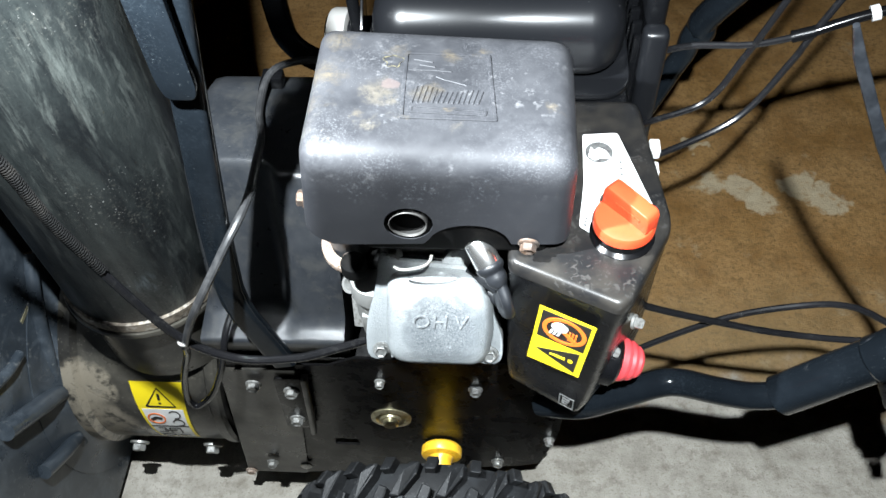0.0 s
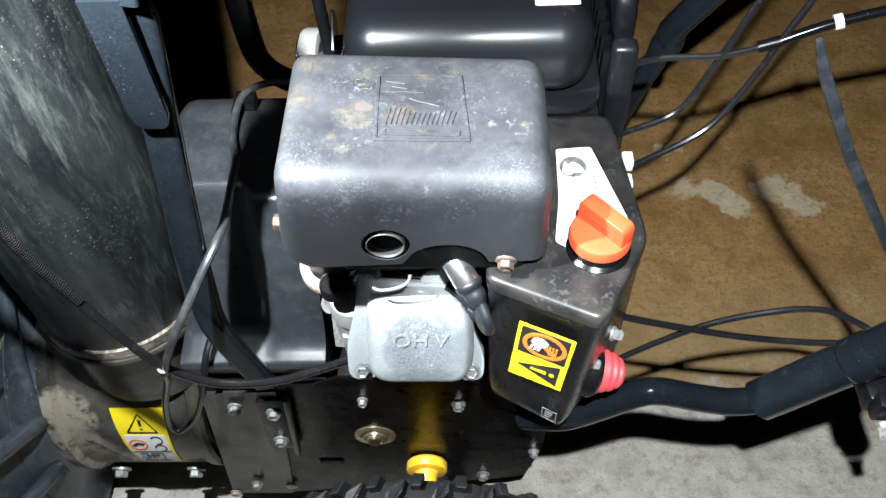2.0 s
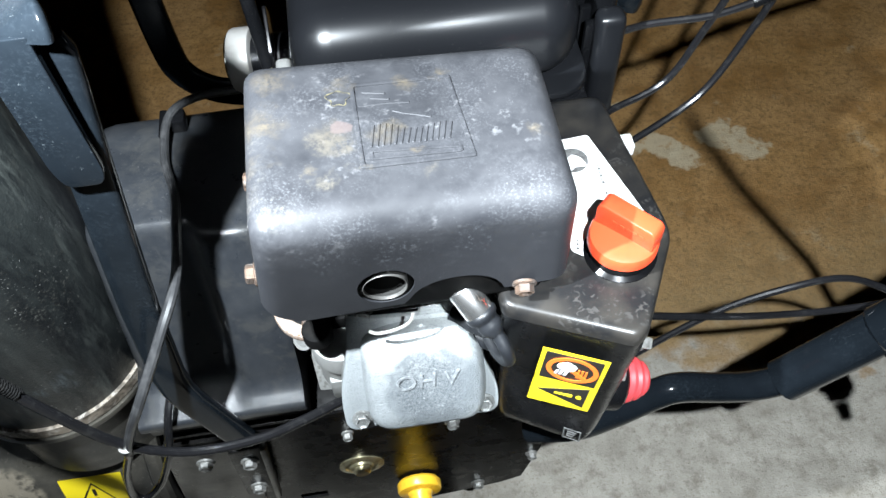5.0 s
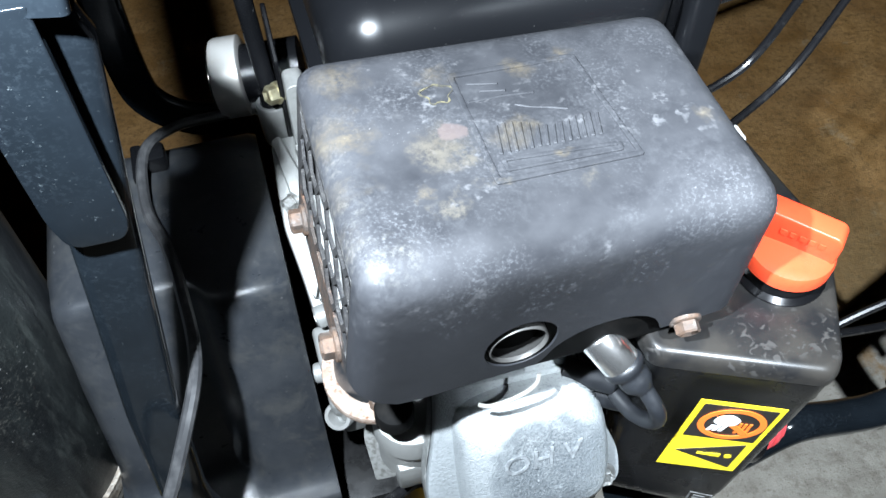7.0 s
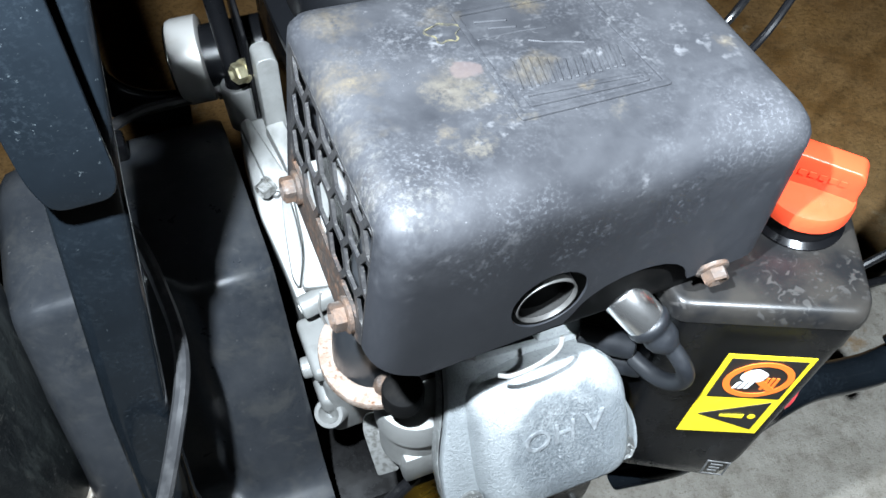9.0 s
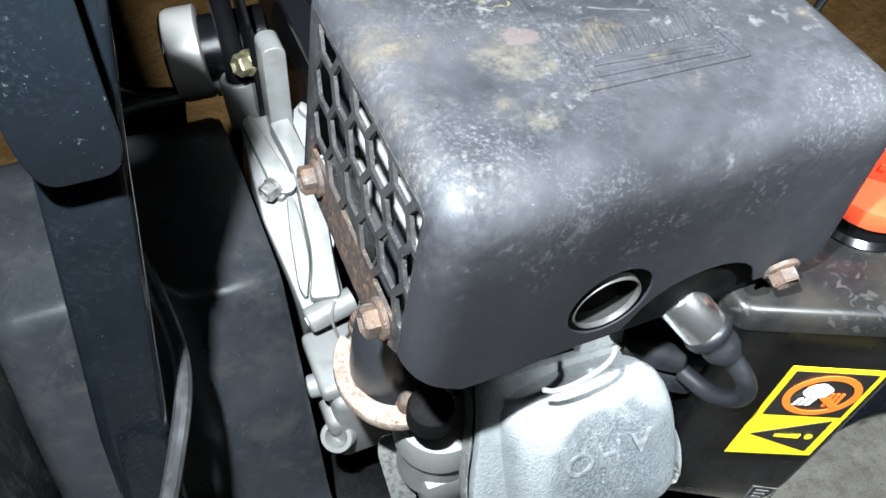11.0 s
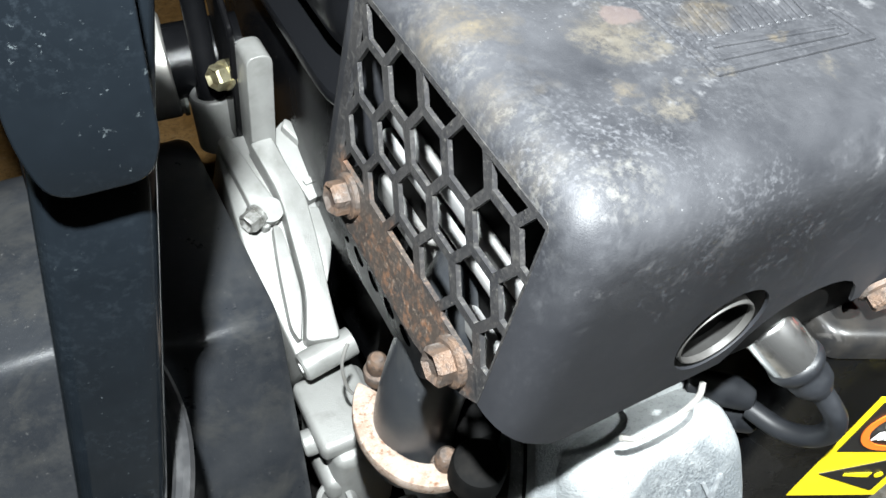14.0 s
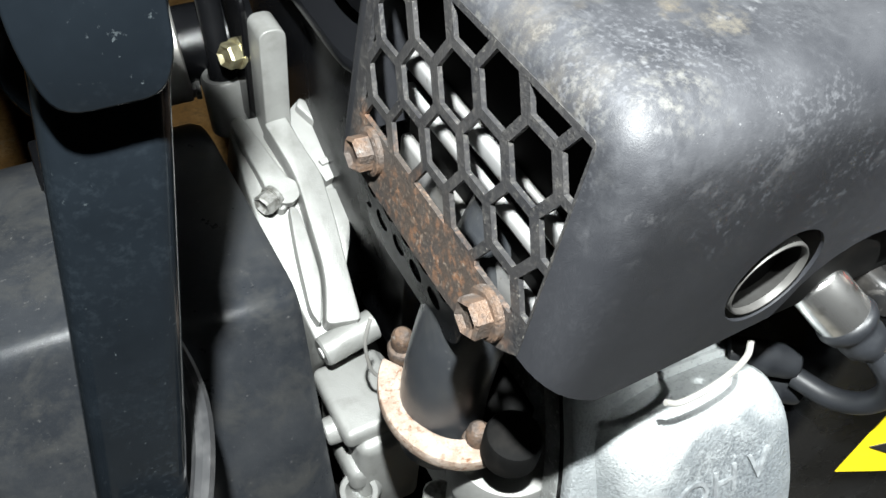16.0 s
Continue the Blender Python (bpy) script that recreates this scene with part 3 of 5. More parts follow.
def text_mesh(words, size, m, depth=0.0005):
    """Raised letters in the built-in font."""
    cu = bpy.data.curves.new("letters", "FONT")
    cu.body, cu.size, cu.extrude, cu.align_x, cu.align_y = words, size, depth, "CENTER", "CENTER"
    ob = bpy.data.objects.new("letters", cu)
    me = bpy.data.meshes.new_from_object(ob)
    bm = bmesh.new()
    bm.from_mesh(me)
    bpy.data.objects.remove(ob)
    bpy.data.curves.remove(cu)
    bpy.data.meshes.remove(me)
    bmesh.ops.transform(bm, matrix=m, verts=bm.verts)
    return bm


def on_plane(origin, right, up):
    """The pose whose x and y are the given directions."""
    x = Vector(right).normalized()
    y = Vector(up)
    y = (y - y.dot(x) * x).normalized()
    z = x.cross(y)
    m = Matrix((x, y, z)).transposed().to_4x4()
    m.translation = origin
    return m


def flat(outline, m, thick=0.0004, holes=()):
    """A thin printed shape on a pose's plane."""
    bm = plate(outline, list(holes), 0.0, thick, "z")
    bmesh.ops.transform(bm, matrix=m, verts=bm.verts)
    return bm


# ---- the garage ----


def setting(name, bm, material, label, category):
    ob = part(name, bm, material, None, label, base=Vector((0, 0, 0)))
    tagged(ob, label, category, kind="structure")
    return ob


setting("floor", rbox((-2.6, -1.6, -0.1), (2.6, 3.4, 0.0), 0), m_floor, "brown-stained worn concrete garage floor", "floor")
setting("wall_north", rbox((-2.6, 3.4, -0.1), (2.6, 3.5, 2.5), 0), m_wall, "plain dim painted garage wall", "wall")
setting("wall_south", rbox((-2.6, -1.7, -0.1), (2.6, -1.6, 2.5), 0), m_wall, "plain dim painted garage wall", "wall")
setting("wall_west", rbox((-2.7, -1.7, -0.1), (-2.6, 3.5, 2.5), 0), m_wall, "plain dim painted garage wall", "wall")
setting("wall_east", rbox((2.6, -1.7, -0.1), (2.7, 3.5, 2.5), 0), m_wall, "plain dim painted garage wall", "wall")
setting("ceiling", rbox((-2.7, -1.7, 2.5), (2.7, 3.5, 2.6), 0), m_wall, "plain dim garage ceiling", "ceiling")

# ---- the snow blower ----
blower = new("snow_blower")
blower.location = BASE
tagged(blower, "black two-stage snow blower with a worn petrol engine on garage concrete", "snow blower")

# -- muffler guard --
GX0, GX1, GY0, GY1, GZ0, GZ1 = -0.0777, 0.105, 0.403, 0.53, 0.661, 0.757


def guard_shell():
    """Top, front, back and right side of the guard as one bent sheet, rounded along the edges; the front has a hole and an arch."""
    bm = bmesh.new()
    rv, rt, n = 0.0135, 0.0165, 6
    # plan outline of the wall, from the back left corner round the right side to the front left corner
    corners = [(GX0, GY1), (GX1, GY1), (GX1, GY0), (GX0, GY0)]
    plan = rounded(corners, rv, n)
    k = len(plan)
    rings = []
    cx, cy = (GX0 + GX1) / 2, (GY0 + GY1) / 2
    levels = [(0.0, GZ1 - rt - 0.006), (0.0, GZ1 - rt)] + [(rt * (1 - math.cos(a)), GZ1 - rt + rt * math.sin(a)) for a in [math.pi / 2 * i / n for i in range(1, n + 1)]]
    for inset, z in levels:
        side = max(0.0, inset - 0.003) * 0.85
        q = rounded([(GX0 + side, GY1 - inset), (GX1 - inset, GY1 - inset), (GX1 - inset, GY0 + inset), (GX0 + side, GY0 + inset)], max(rv - inset * 0.4, 0.004), n)
        rings.append([bm.verts.new((x, y, z)) for x, y in q])
    for j, (a, b) in enumerate(zip(rings, rings[1:])):
        for i in range(k):
            q, w = a[i].co, a[(i + 1) % k].co
            if j < 2 and abs(q.x - GX0) < 1e-5 and abs(w.x - GX0) < 1e-5:
                continue
            bm.faces.new((a[i], a[(i + 1) % k], b[(i + 1) % k], b[i]))
    top = rings[-1]
    # a slightly crowned top, as a fan of inner rings
    last = top
    for s in (0.75, 0.5, 0.25):
        ring = [bm.verts.new((cx + (v.co.x - cx) * s, cy + (v.co.y - cy) * s, GZ1 + 0.0012 * (1 - s))) for v in top]
        for i in range(k):
            bm.faces.new((last[i], last[(i + 1) % k], ring[(i + 1) % k], ring[i]))
        last = ring
    bm.faces.new(last)
    # walls below: corners and the plain back and right; the flat front and left come as plates
    low = [bm.verts.new((v.co.x, v.co.y, GZ0 + 0.004 + (0.0148 * (-0.0575 - v.co.x) / 0.0202 if v.co.x < GX0 + 0.0137 and v.co.y < 0.45 else 0.0))) for v in rings[0]]
    for i in range(k):
        a, b = rings[0][i], rings[0][(i + 1) % k]
        flat_front = abs(a.co.y - GY0) < 1e-5 and abs(b.co.y - GY0) < 1e-5
        flat_left = abs(a.co.x - GX0) < 1e-5 and abs(b.co.x - GX0) < 1e-5
        if flat_front:
            for v, u in ((a, low[i]), (b, low[(i + 1) % k])):
                d = 0.006 if v.co.x < 0 else -0.006
                bm.faces.new((v, u, bm.verts.new((u.co.x + d, GY0, GZ0 + (0.0047 if d > 0 else 0.004))), bm.verts.new((v.co.x + d, GY0, v.co.z))))
        elif not flat_left:
            bm.faces.new((a, b, low[(i + 1) % k], low[i]))
    bmesh.ops.recalc_face_normals(bm, faces=bm.faces)
    return bm


def solid(bm, t):
    bmesh.ops.solidify(bm, geom=bm.faces[:], thickness=t)
    return bm


def sag(bm):
    """Slopes what belongs to the guard's top; its foot stays level."""
    for v in bm.verts:
        v.co.z -= fall(v.co.x) * min(1.0, max(0.0, (v.co.z - 0.685) / 0.055))
    return bm


def lean(bm):
    """Leans the guard's left side inwards towards its top."""
    for v in bm.verts:
        if v.co.x < 0:
            v.co.x += 0.117 * (v.co.z - 0.7) * min(1.0, v.co.x / GX0)
        if v.co.y < 0.46 and v.co.x > -0.064:
            v.co.y += 0.024 * (v.co.x + 0.064)
    return sag(bm)


shell = solid(guard_shell(), 0.0012)
fx0, fx1, fz1 = GX0 + 0.0195, GX1 - 0.0195, GZ1 - 0.0225
arch = [(0.064, GZ0 + 0.004)] + [(0.0345 + 0.0285 * math.cos(a), GZ0 + 0.004 + 0.0215 * math.sin(a)) for a in [math.pi * i / 12 for i in range(1, 12)]] + [(0.003, GZ0 + 0.0045)]
front = [(fx1, GZ0 + 0.004)] + arch + [(-0.046, GZ0 + 0.0036), (-0.0525, GZ0 + 0.0038), (fx0, GZ0 + 0.0047), (fx0, fz1), (fx1, fz1)]
shell = join(shell, plate(front, [circle(-0.006, 0.6885, 0.0165, 32, ry=0.0175)], GY0, GY0 + 0.0012, "y"))
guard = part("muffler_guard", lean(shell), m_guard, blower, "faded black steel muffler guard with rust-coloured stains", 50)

PITCH = 0.0199


holes = []
for i in range(-6, 7):
    for j in range(-8, 9):
        y = 0.4665 - 0.866 * PITCH * i
        c = (y, 0.7073 + 0.951 * PITCH * (0.5 * i + j) - 0.0445 * (y - 0.4665))
        hexa = clip(circle(c[0], c[1], 0.0094, 6), (0.4165, 0.6885), (0.5125, 0.7446))
        if len(hexa) > 2:
            w, h = max(p[0] for p in hexa) - min(p[0] for p in hexa), max(p[1] for p in hexa) - min(p[1] for p in hexa)
            if w > 0.0025 and h > 0.0025:
                holes.append(hexa)
end = rounded([(GY0 + 0.0128, GZ0 + 0.0195), (0.4225, GZ0 + 0.0145), (0.434, GZ0 + 0.009), (0.446, GZ0 + 0.006), (0.517, GZ0 + 0.007), (0.5172, 0.7464), (GY0 + 0.0128, 0.7464)], [0.0005, 0.008, 0.008, 0.01, 0.006, 0.003, 0.002], 5)
part("end_plate", lean(plate(end, holes, GX0 - 0.0002, GX0 + 0.0013, "x")), m_plate, guard, "heat-browned steel plate cut with a honeycomb of holes", 30)
for place, axis, r, label in (((-0.0802, 0.43, 0.682), (-1, 0, 0.1), 0.006, "rusty hexagon bolt"), ((-0.0802, 0.501, 0.681), (-1, 0, 0.1), 0.006, "rusty hexagon bolt with a scoured head"), ((0.076, GY0 + 0.0035, 0.667), (-0.1, -1, -0.25), 0.0058, "rusty hexagon bolt")):
    part("bolt", hex_bolt(place, axis, r, 0.0075, 1.3), m_brown, guard, label, 25)

# the pressed frame on the top of the guard
pz = GZ1 + 0.0002


def strip(points, w, z0, z1, closed=False):
    """A low square-edged bead along a line on the top."""
    pts = [Vector(p) for p in points]
    n = len(pts)
    bms = []
    for i in range(n if closed else n - 1):
        a, b = pts[i], pts[(i + 1) % n]
        d = (b - a).normalized()
        s = Vector((-d.y, d.x)) * w / 2
        a2, b2 = a - d * w / 2, b + d * w / 2
        bms.append(prism([a2 + s, b2 + s, b2 - s, a2 - s], z0, z1, "z", 0.0004, 1))
    return join(*bms)


FR = [(-0.0098, 0.4998), (0.0456, 0.5005), (0.0514, 0.4405), (-0.0088, 0.4392)]
FI = [(-0.0035, 0.4494), (0.0452, 0.4475), (0.0448, 0.4443), (-0.003, 0.4442)]


def loop(pts, w, h):
    """A low closed bead along an outline."""
    c = sum((Vector(p) for p in pts), Vector((0, 0))) / len(pts)

    def grown(d):
        return [(p[0] + (d if p[0] > c.x else -d), p[1] + (d if p[1] > c.y else -d)) for p in pts]

    return bevel(plate(rounded(grown(w / 2), 0.0016, 3), [rounded(grown(-w / 2), 0.001, 3)], pz - 0.0004, pz + h, "z"), 0.0004, 2, 40)


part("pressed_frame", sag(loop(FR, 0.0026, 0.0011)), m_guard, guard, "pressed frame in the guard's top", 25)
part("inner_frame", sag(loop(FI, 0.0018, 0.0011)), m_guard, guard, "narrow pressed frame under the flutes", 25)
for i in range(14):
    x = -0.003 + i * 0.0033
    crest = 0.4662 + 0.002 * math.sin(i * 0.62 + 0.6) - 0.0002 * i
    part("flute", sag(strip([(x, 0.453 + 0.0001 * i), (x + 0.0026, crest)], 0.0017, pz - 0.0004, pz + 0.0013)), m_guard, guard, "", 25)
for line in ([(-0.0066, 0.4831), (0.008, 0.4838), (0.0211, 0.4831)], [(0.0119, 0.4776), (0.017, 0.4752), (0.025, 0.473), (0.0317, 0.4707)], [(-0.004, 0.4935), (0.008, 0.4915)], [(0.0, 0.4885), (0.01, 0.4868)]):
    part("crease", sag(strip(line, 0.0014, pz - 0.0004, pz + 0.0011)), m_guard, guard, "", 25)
# torn ring of dried film on the top
ring = [(-0.018 + (0.0062 + 0.0014 * math.sin(3 * a) + 0.0008 * math.sin(7 * a)) * math.cos(a), 0.4905 + (0.0068 + 0.0012 * math.cos(2 * a) + 0.0007 * math.sin(5 * a)) * math.sin(a)) for a in [2 * math.pi * i / 48 for i in range(48)]]
ring_in = [(-0.018 + (x + 0.018) * (0.87 + 0.05 * math.sin(i * 0.7)), 0.4905 + (y - 0.4905) * (0.88 + 0.05 * math.sin(i * 0.5))) for i, (x, y) in enumerate(ring)]
m_film = mat("dried_film", (0.14, 0.125, 0.075), 0.4)
tint(m_film, noise_fac(m_film, 260, 4, 0.42, 0.58), (0.05, 0.048, 0.042))
part("dried_ring", sag(plate(ring, [ring_in], GZ1 + 0.0002, GZ1 + 0.001, "z")), m_film, guard, "torn ring of dried yellowish film")

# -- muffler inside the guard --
# near-black colour stands for the shade inside the guard
muffler = part("muffler", rbox((-0.043, 0.4115, 0.646), (0.09, 0.515, 0.738), 0.006, 3), m_dark, blower, "near-black steel muffler body")
PIPE = (-0.0068, 0.4305, 0.6862)
part("tail_pipe", turned([(0.0134, 0), (0.0134, 0.0252), (0.0131, 0.0258), (0.0127, 0.0258), (0.0124, 0.0252), (0.0124, 0.0235), (0.0129, 0.0235)], PIPE, (0, -1, 0), 40, False), m_pipe, muffler, "dull steel tail pipe end")
part("pipe_bore", turned([(0.0126, 0.0237), (0.0123, 0.0237), (0.0121, 0.001), (0, 0.001)], PIPE, (0, -1, 0), 40, False), m_bore, muffler, "sooty pipe bore")
part("heat_shield", rbox((-0.0565, 0.419, 0.655), (-0.0535, 0.522, 0.741), 0.001, 2), m_dark, muffler, "near-black shell behind the honeycomb")
for y0, y1, z0, z1 in ((0.421, 0.521, 0.655, 0.667), (0.424, 0.521, 0.6825, 0.688), (0.421, 0.521, 0.694, 0.7015)):
    part("shell_ridge", rbox((-0.0605, y0, z0), (-0.056, y1, z1), 0.0018, 3), m_soot, muffler, "pale steel ridge")

# lower shield with round holes, sloping in under the guard
hs = [circle(0.4575 + 0.0125 * (i + 0.5 * (j % 2)), 0.0075 + 0.011 * j, 0.0042, 14) for i in range(5) for j in range(2)]
low = plate(rounded([(0.44, 0.0), (0.515, 0.0), (0.515, 0.034), (0.452, 0.034)], [0.003, 0.003, 0.006, 0.014]), hs, 0.0, 0.0012, "z")
bmesh.ops.transform(low, matrix=on_plane((-0.0772, 0, 0.6672), (0, 1, 0), (0.13, 0, -0.9915)), verts=low.verts)
part("lower_shield", low, m_side, blower, "near-black shield pierced with round holes")

# -- exhaust port, flange and studs --
part("exhaust_pipe", sweep(spline([(-0.066, 0.4645, 0.56), (-0.066, 0.4645, 0.6), (-0.058, 0.4655, 0.64), (-0.045, 0.467, 0.67)], 6), circle(0, 0, 0.0162, 28)), m_cover, blower, "blue-black exhaust pipe")
a0, a1 = math.radians(128), math.radians(284)
outer = [(-0.0635 + 0.0262 * math.cos(a), 0.4645 + 0.031 * math.sin(a)) for a in [a0 + (a1 - a0) * i / 30 for i in range(31)]]
inner = [(-0.0635 + 0.0176 * math.cos(a), 0.4645 + 0.0208 * math.sin(a)) for a in [a1 - (a1 - a0) * i / 30 for i in range(31)]]
flange = part("exhaust_flange", prism(outer + inner, 0.582, 0.5885, "z", 0.0012, 2), m_rust, blower, "orange-rusted C-shaped exhaust flange")
STUD = [(0.0, 0.0), (0.0062, 0.0), (0.0064, 0.005), (0.0058, 0.006), (0.0044, 0.0066), (0.0047, 0.008), (0.0043, 0.0095), (0.0046, 0.011), (0.004, 0.0135), (0.0026, 0.015), (0, 0.0152)]
part("stud", turned(STUD, (-0.0675, 0.4945, 0.576), (-0.1, 0, 1), 16), m_brown, flange, "grey-rusted threaded stud")
part("stud", turned(STUD, (-0.0635, 0.4425, 0.581), (-0.1, 0, 1), 16), m_brown, flange, "grey-rusted threaded stud")
# the ear's near-black colour paints in the guard's shade
part("ear", turned([(0, 0.01), (0.007, 0.01), (0.0096, 0.0088), (0.0104, 0.007), (0.0104, -0.003), (0, -0.003)], (-0.058, 0.432, 0.594), (0, -0.05, 1), 32), m_dark, flange, "near-black round ear of the flange")

part("spring_wire", tube([(-0.0765, 0.5065, 0.59), (-0.078, 0.5065, 0.583), (-0.0785, 0.507, 0.572), (-0.076, 0.507, 0.556), (-0.073, 0.507, 0.548)], 0.0008, 8, 6), m_satin, blower, "thin bright bent wire")

# -- cylinder head and rocker cover --
# darker alloy copy; the guard's shade over the head is in its colour
m_head = mat("dark_alloy", (0.2, 0.205, 0.2), 0.5, 0.3)
tint(m_head, noise_fac(m_head, 70, 5, 0.45, 0.62), (0.1, 0.1, 0.095))
tint(m_head, noise_fac(m_head, 600, 4, 0.55, 0.66), (0.32, 0.33, 0.32))
bump(m_head, 1200, 0.0002)
head = part("cylinder_head", rbox((-0.034, 0.447, 0.515), (0.036, 0.54, 0.588), 0.006, 2), m_head, blower, "dark cast alloy cylinder head")
part("exhaust_block", rbox((-0.06, 0.425, 0.5), (-0.03, 0.5, 0.53), 0.003, 2), m_alloy, head, "pale alloy block")
part("exhaust_seat", turned([(0.0, 0.053), (0.0185, 0.053), (0.0215, 0.0515), (0.0225, 0.048), (0.0225, 0.032), (0.0205, 0.03), (0.0205, 0.0), (0, 0.0)], (-0.046, 0.446, 0.513), (0, 0, 1), 40), m_alloy, head, "pale cast exhaust port boss")
# near-black colour paints the shade under the guard onto this wall
part("port_wall", rbox((-0.06, 0.45, 0.52), (-0.03, 0.5, 0.578), 0.004, 2), m_dark, head, "near-black wall behind the exhaust port")
for i in range(5):
    part("fin", rbox((-0.034, 0.452 + 0.012 * i, 0.505), (0.04, 0.455 + 0.012 * i, 0.606), 0.001, 1), m_head, head)
rc_m = on_plane((0.005, 0.39, 0.535), (1, 0, 0.0), (0, 0.5, 0.866))


def rocker():
    """The deep drawn cover with its shoulder, on a wide flange."""
    out = rounded([(-0.037, -0.0045), (0.043, -0.0045), (0.0485, 0.02), (0.047, 0.056), (0.034, 0.0775), (-0.01, 0.0795), (-0.0355, 0.074), (-0.0385, 0.03)], [0.026, 0.028, 0.016, 0.022, 0.02, 0.02, 0.02, 0.02], 7)
    bm, rings = bmesh.new(), []
    cx, cy = 0.006, 0.04
    for s, h in ((1.0, -0.016), (1.0, -0.001), (0.985, 0.0055), (0.95, 0.0112), (0.895, 0.0158), (0.82, 0.0185), (0.55, 0.0196), (0.3, 0.0199)):
        rings.append([bm.verts.new((cx + (x - cx) * s, cy + (y - cy) * s, h)) for x, y in out])
    n = len(out)
    for a, b in zip(rings, rings[1:]):
        for i in range(n):
            bm.faces.new((a[i], a[(i + 1) % n], b[(i + 1) % n], b[i]))
    bm.faces.new(rings[-1])
    bm.faces.new(rings[0])
    bmesh.ops.transform(bm, matrix=rc_m, verts=bm.verts)
    return bm


def in_pose(bm, m):
    bmesh.ops.transform(bm, matrix=m, verts=bm.verts)
    return bm


m_letters = mat("letter_alloy", (0.25, 0.265, 0.272), 0.55, 0.15)
tint(m_letters, noise_fac(m_letters, 260, 5, 0.42, 0.56), (0.16, 0.17, 0.178))
rocker_cover = part("rocker_cover", rocker(), m_rocker, blower, "white-oxidised cast rocker cover with raised letters", 40)
rim_out = rounded([(-0.0545, -0.006), (-0.034, -0.006), (-0.025, 0.004), (0.03, 0.004), (0.036, -0.0075), (0.055, -0.0075), (0.056, 0.016), (0.047, 0.04), (0.044, 0.07), (0.032, 0.08), (-0.03, 0.084), (-0.042, 0.09), (-0.045, 0.06), (-0.055, 0.027)], [0.01, 0.01, 0.006, 0.006, 0.01, 0.01, 0.01, 0.01, 0.01, 0.01, 0.006, 0.008, 0.02, 0.014], 4)
part("rim", in_pose(prism(rim_out, -0.0035, 0.003, "z", 0.0015, 2), rc_m), m_rocker, rocker_cover, "pale cast rim", 40)
part("gasket", in_pose(prism([(x * 0.985, y) for x, y in rim_out], -0.0058, -0.0033, "z"), rc_m), m_gloss, rocker_cover, "dark gasket under the rim", 40)
part("head_flange", in_pose(prism(rim_out, -0.015, -0.0056, "z", 0.0012, 2), rc_m), m_head, rocker_cover, "dark alloy flange of the head", 40)
part("shoulder", in_pose(prism(rounded([(0.0, 0.066), (0.032, 0.066), (0.03, 0.09), (0.022, 0.096), (0.01, 0.09)], 0.006, 4), -0.014, 0.001, "z", 0.003, 2), rc_m), m_rocker, rocker_cover, "cast shoulder above the cover", 40)
for x, y in ((-0.0425, 0.004), (0.045, 0.0025)):
    p = rc_m @ Vector((x, y, 0.003))
    part("bolt", hex_bolt(p, rc_m.to_3x3() @ Vector((0, 0, 1)), 0.0054, 0.006, 1.35), m_head, rocker_cover, "grey flanged bolt", 25)
for letter, x in (("O", -0.0083), ("H", 0.0062), ("V", 0.0225)):
    part("letter", text_mesh(letter, 0.0158, rc_m @ Matrix.Translation((x, 0.0395, 0.0188)) @ Matrix(((1.15, 0.12, 0, 0), (0, 1, 0, 0), (0, 0, 1, 0), (0, 0, 0, 1))), 0.0021), m_letters, rocker_cover, "raised cast letter")
part("breather_wire", tube([(-0.0215, 0.408, 0.6315), (-0.0165, 0.4065, 0.63), (-0.0075, 0.4055, 0.6325), (0.0015, 0.4055, 0.637), (0.006, 0.406, 0.6425), (0.0075, 0.408, 0.647)], 0.0011, 10), m_satin, blower, "bent pale wire clip")
part("head_bolt", hex_bolt((-0.027, 0.438, 0.605), (0, -1, 0.5), 0.0062, 0.009, 1.3), m_zinc, blower, "grey hexagon head bolt", 25)

# -- spark plug --
sp_ax = Vector((0.5, -0.62, -0.6)).normalized()
sp0 = Vector((0.0384, 0.4173, 0.6539))
plug = part("spark_plug", turned([(0.0084, -0.03), (0.0084, -0.001), (0.0094, 0.0), (0.0098, 0.001), (0.0098, 0.0195), (0.0094, 0.021)], sp0, sp_ax, 32), m_chrome, blower, "bright chromed spark plug shroud")
part("boot", turned([(0.0094, 0.0195), (0.0104, 0.0205), (0.0107, 0.0222), (0.01, 0.0245), (0.0082, 0.0262), (0.0078, 0.0278), (0.0083, 0.03), (0.0078, 0.0338), (0.0062, 0.0362), (0.0052, 0.038), (0, 0.038)], sp0, sp_ax, 32), m_rubber, plug, "grey-black rubber plug boot")
b0 = sp0 + sp_ax * 0.035
part("lead", tube([b0, b0 + sp_ax * 0.006, (0.0625, 0.385, 0.622), (0.0645, 0.384, 0.612), (0.063, 0.388, 0.603), (0.0595, 0.397, 0.597), (0.056, 0.41, 0.595)], 0.0043, 14), m_rubber, plug, "thick black ignition lead")
# rubber-dark bosses: the shade beside the head is put into their colour
for p in ((0.05, 0.418, 0.6), (0.056, 0.414, 0.584)):
    part("side_boss", turned([(0, 0.009), (0.0052, 0.009), (0.0064, 0.0078), (0.0068, 0.005), (0.0068, -0.02), (0, -0.02)], p, (0.8, -0.5, -0.1), 24), m_rubber, head, "dark round boss on the side of the head")

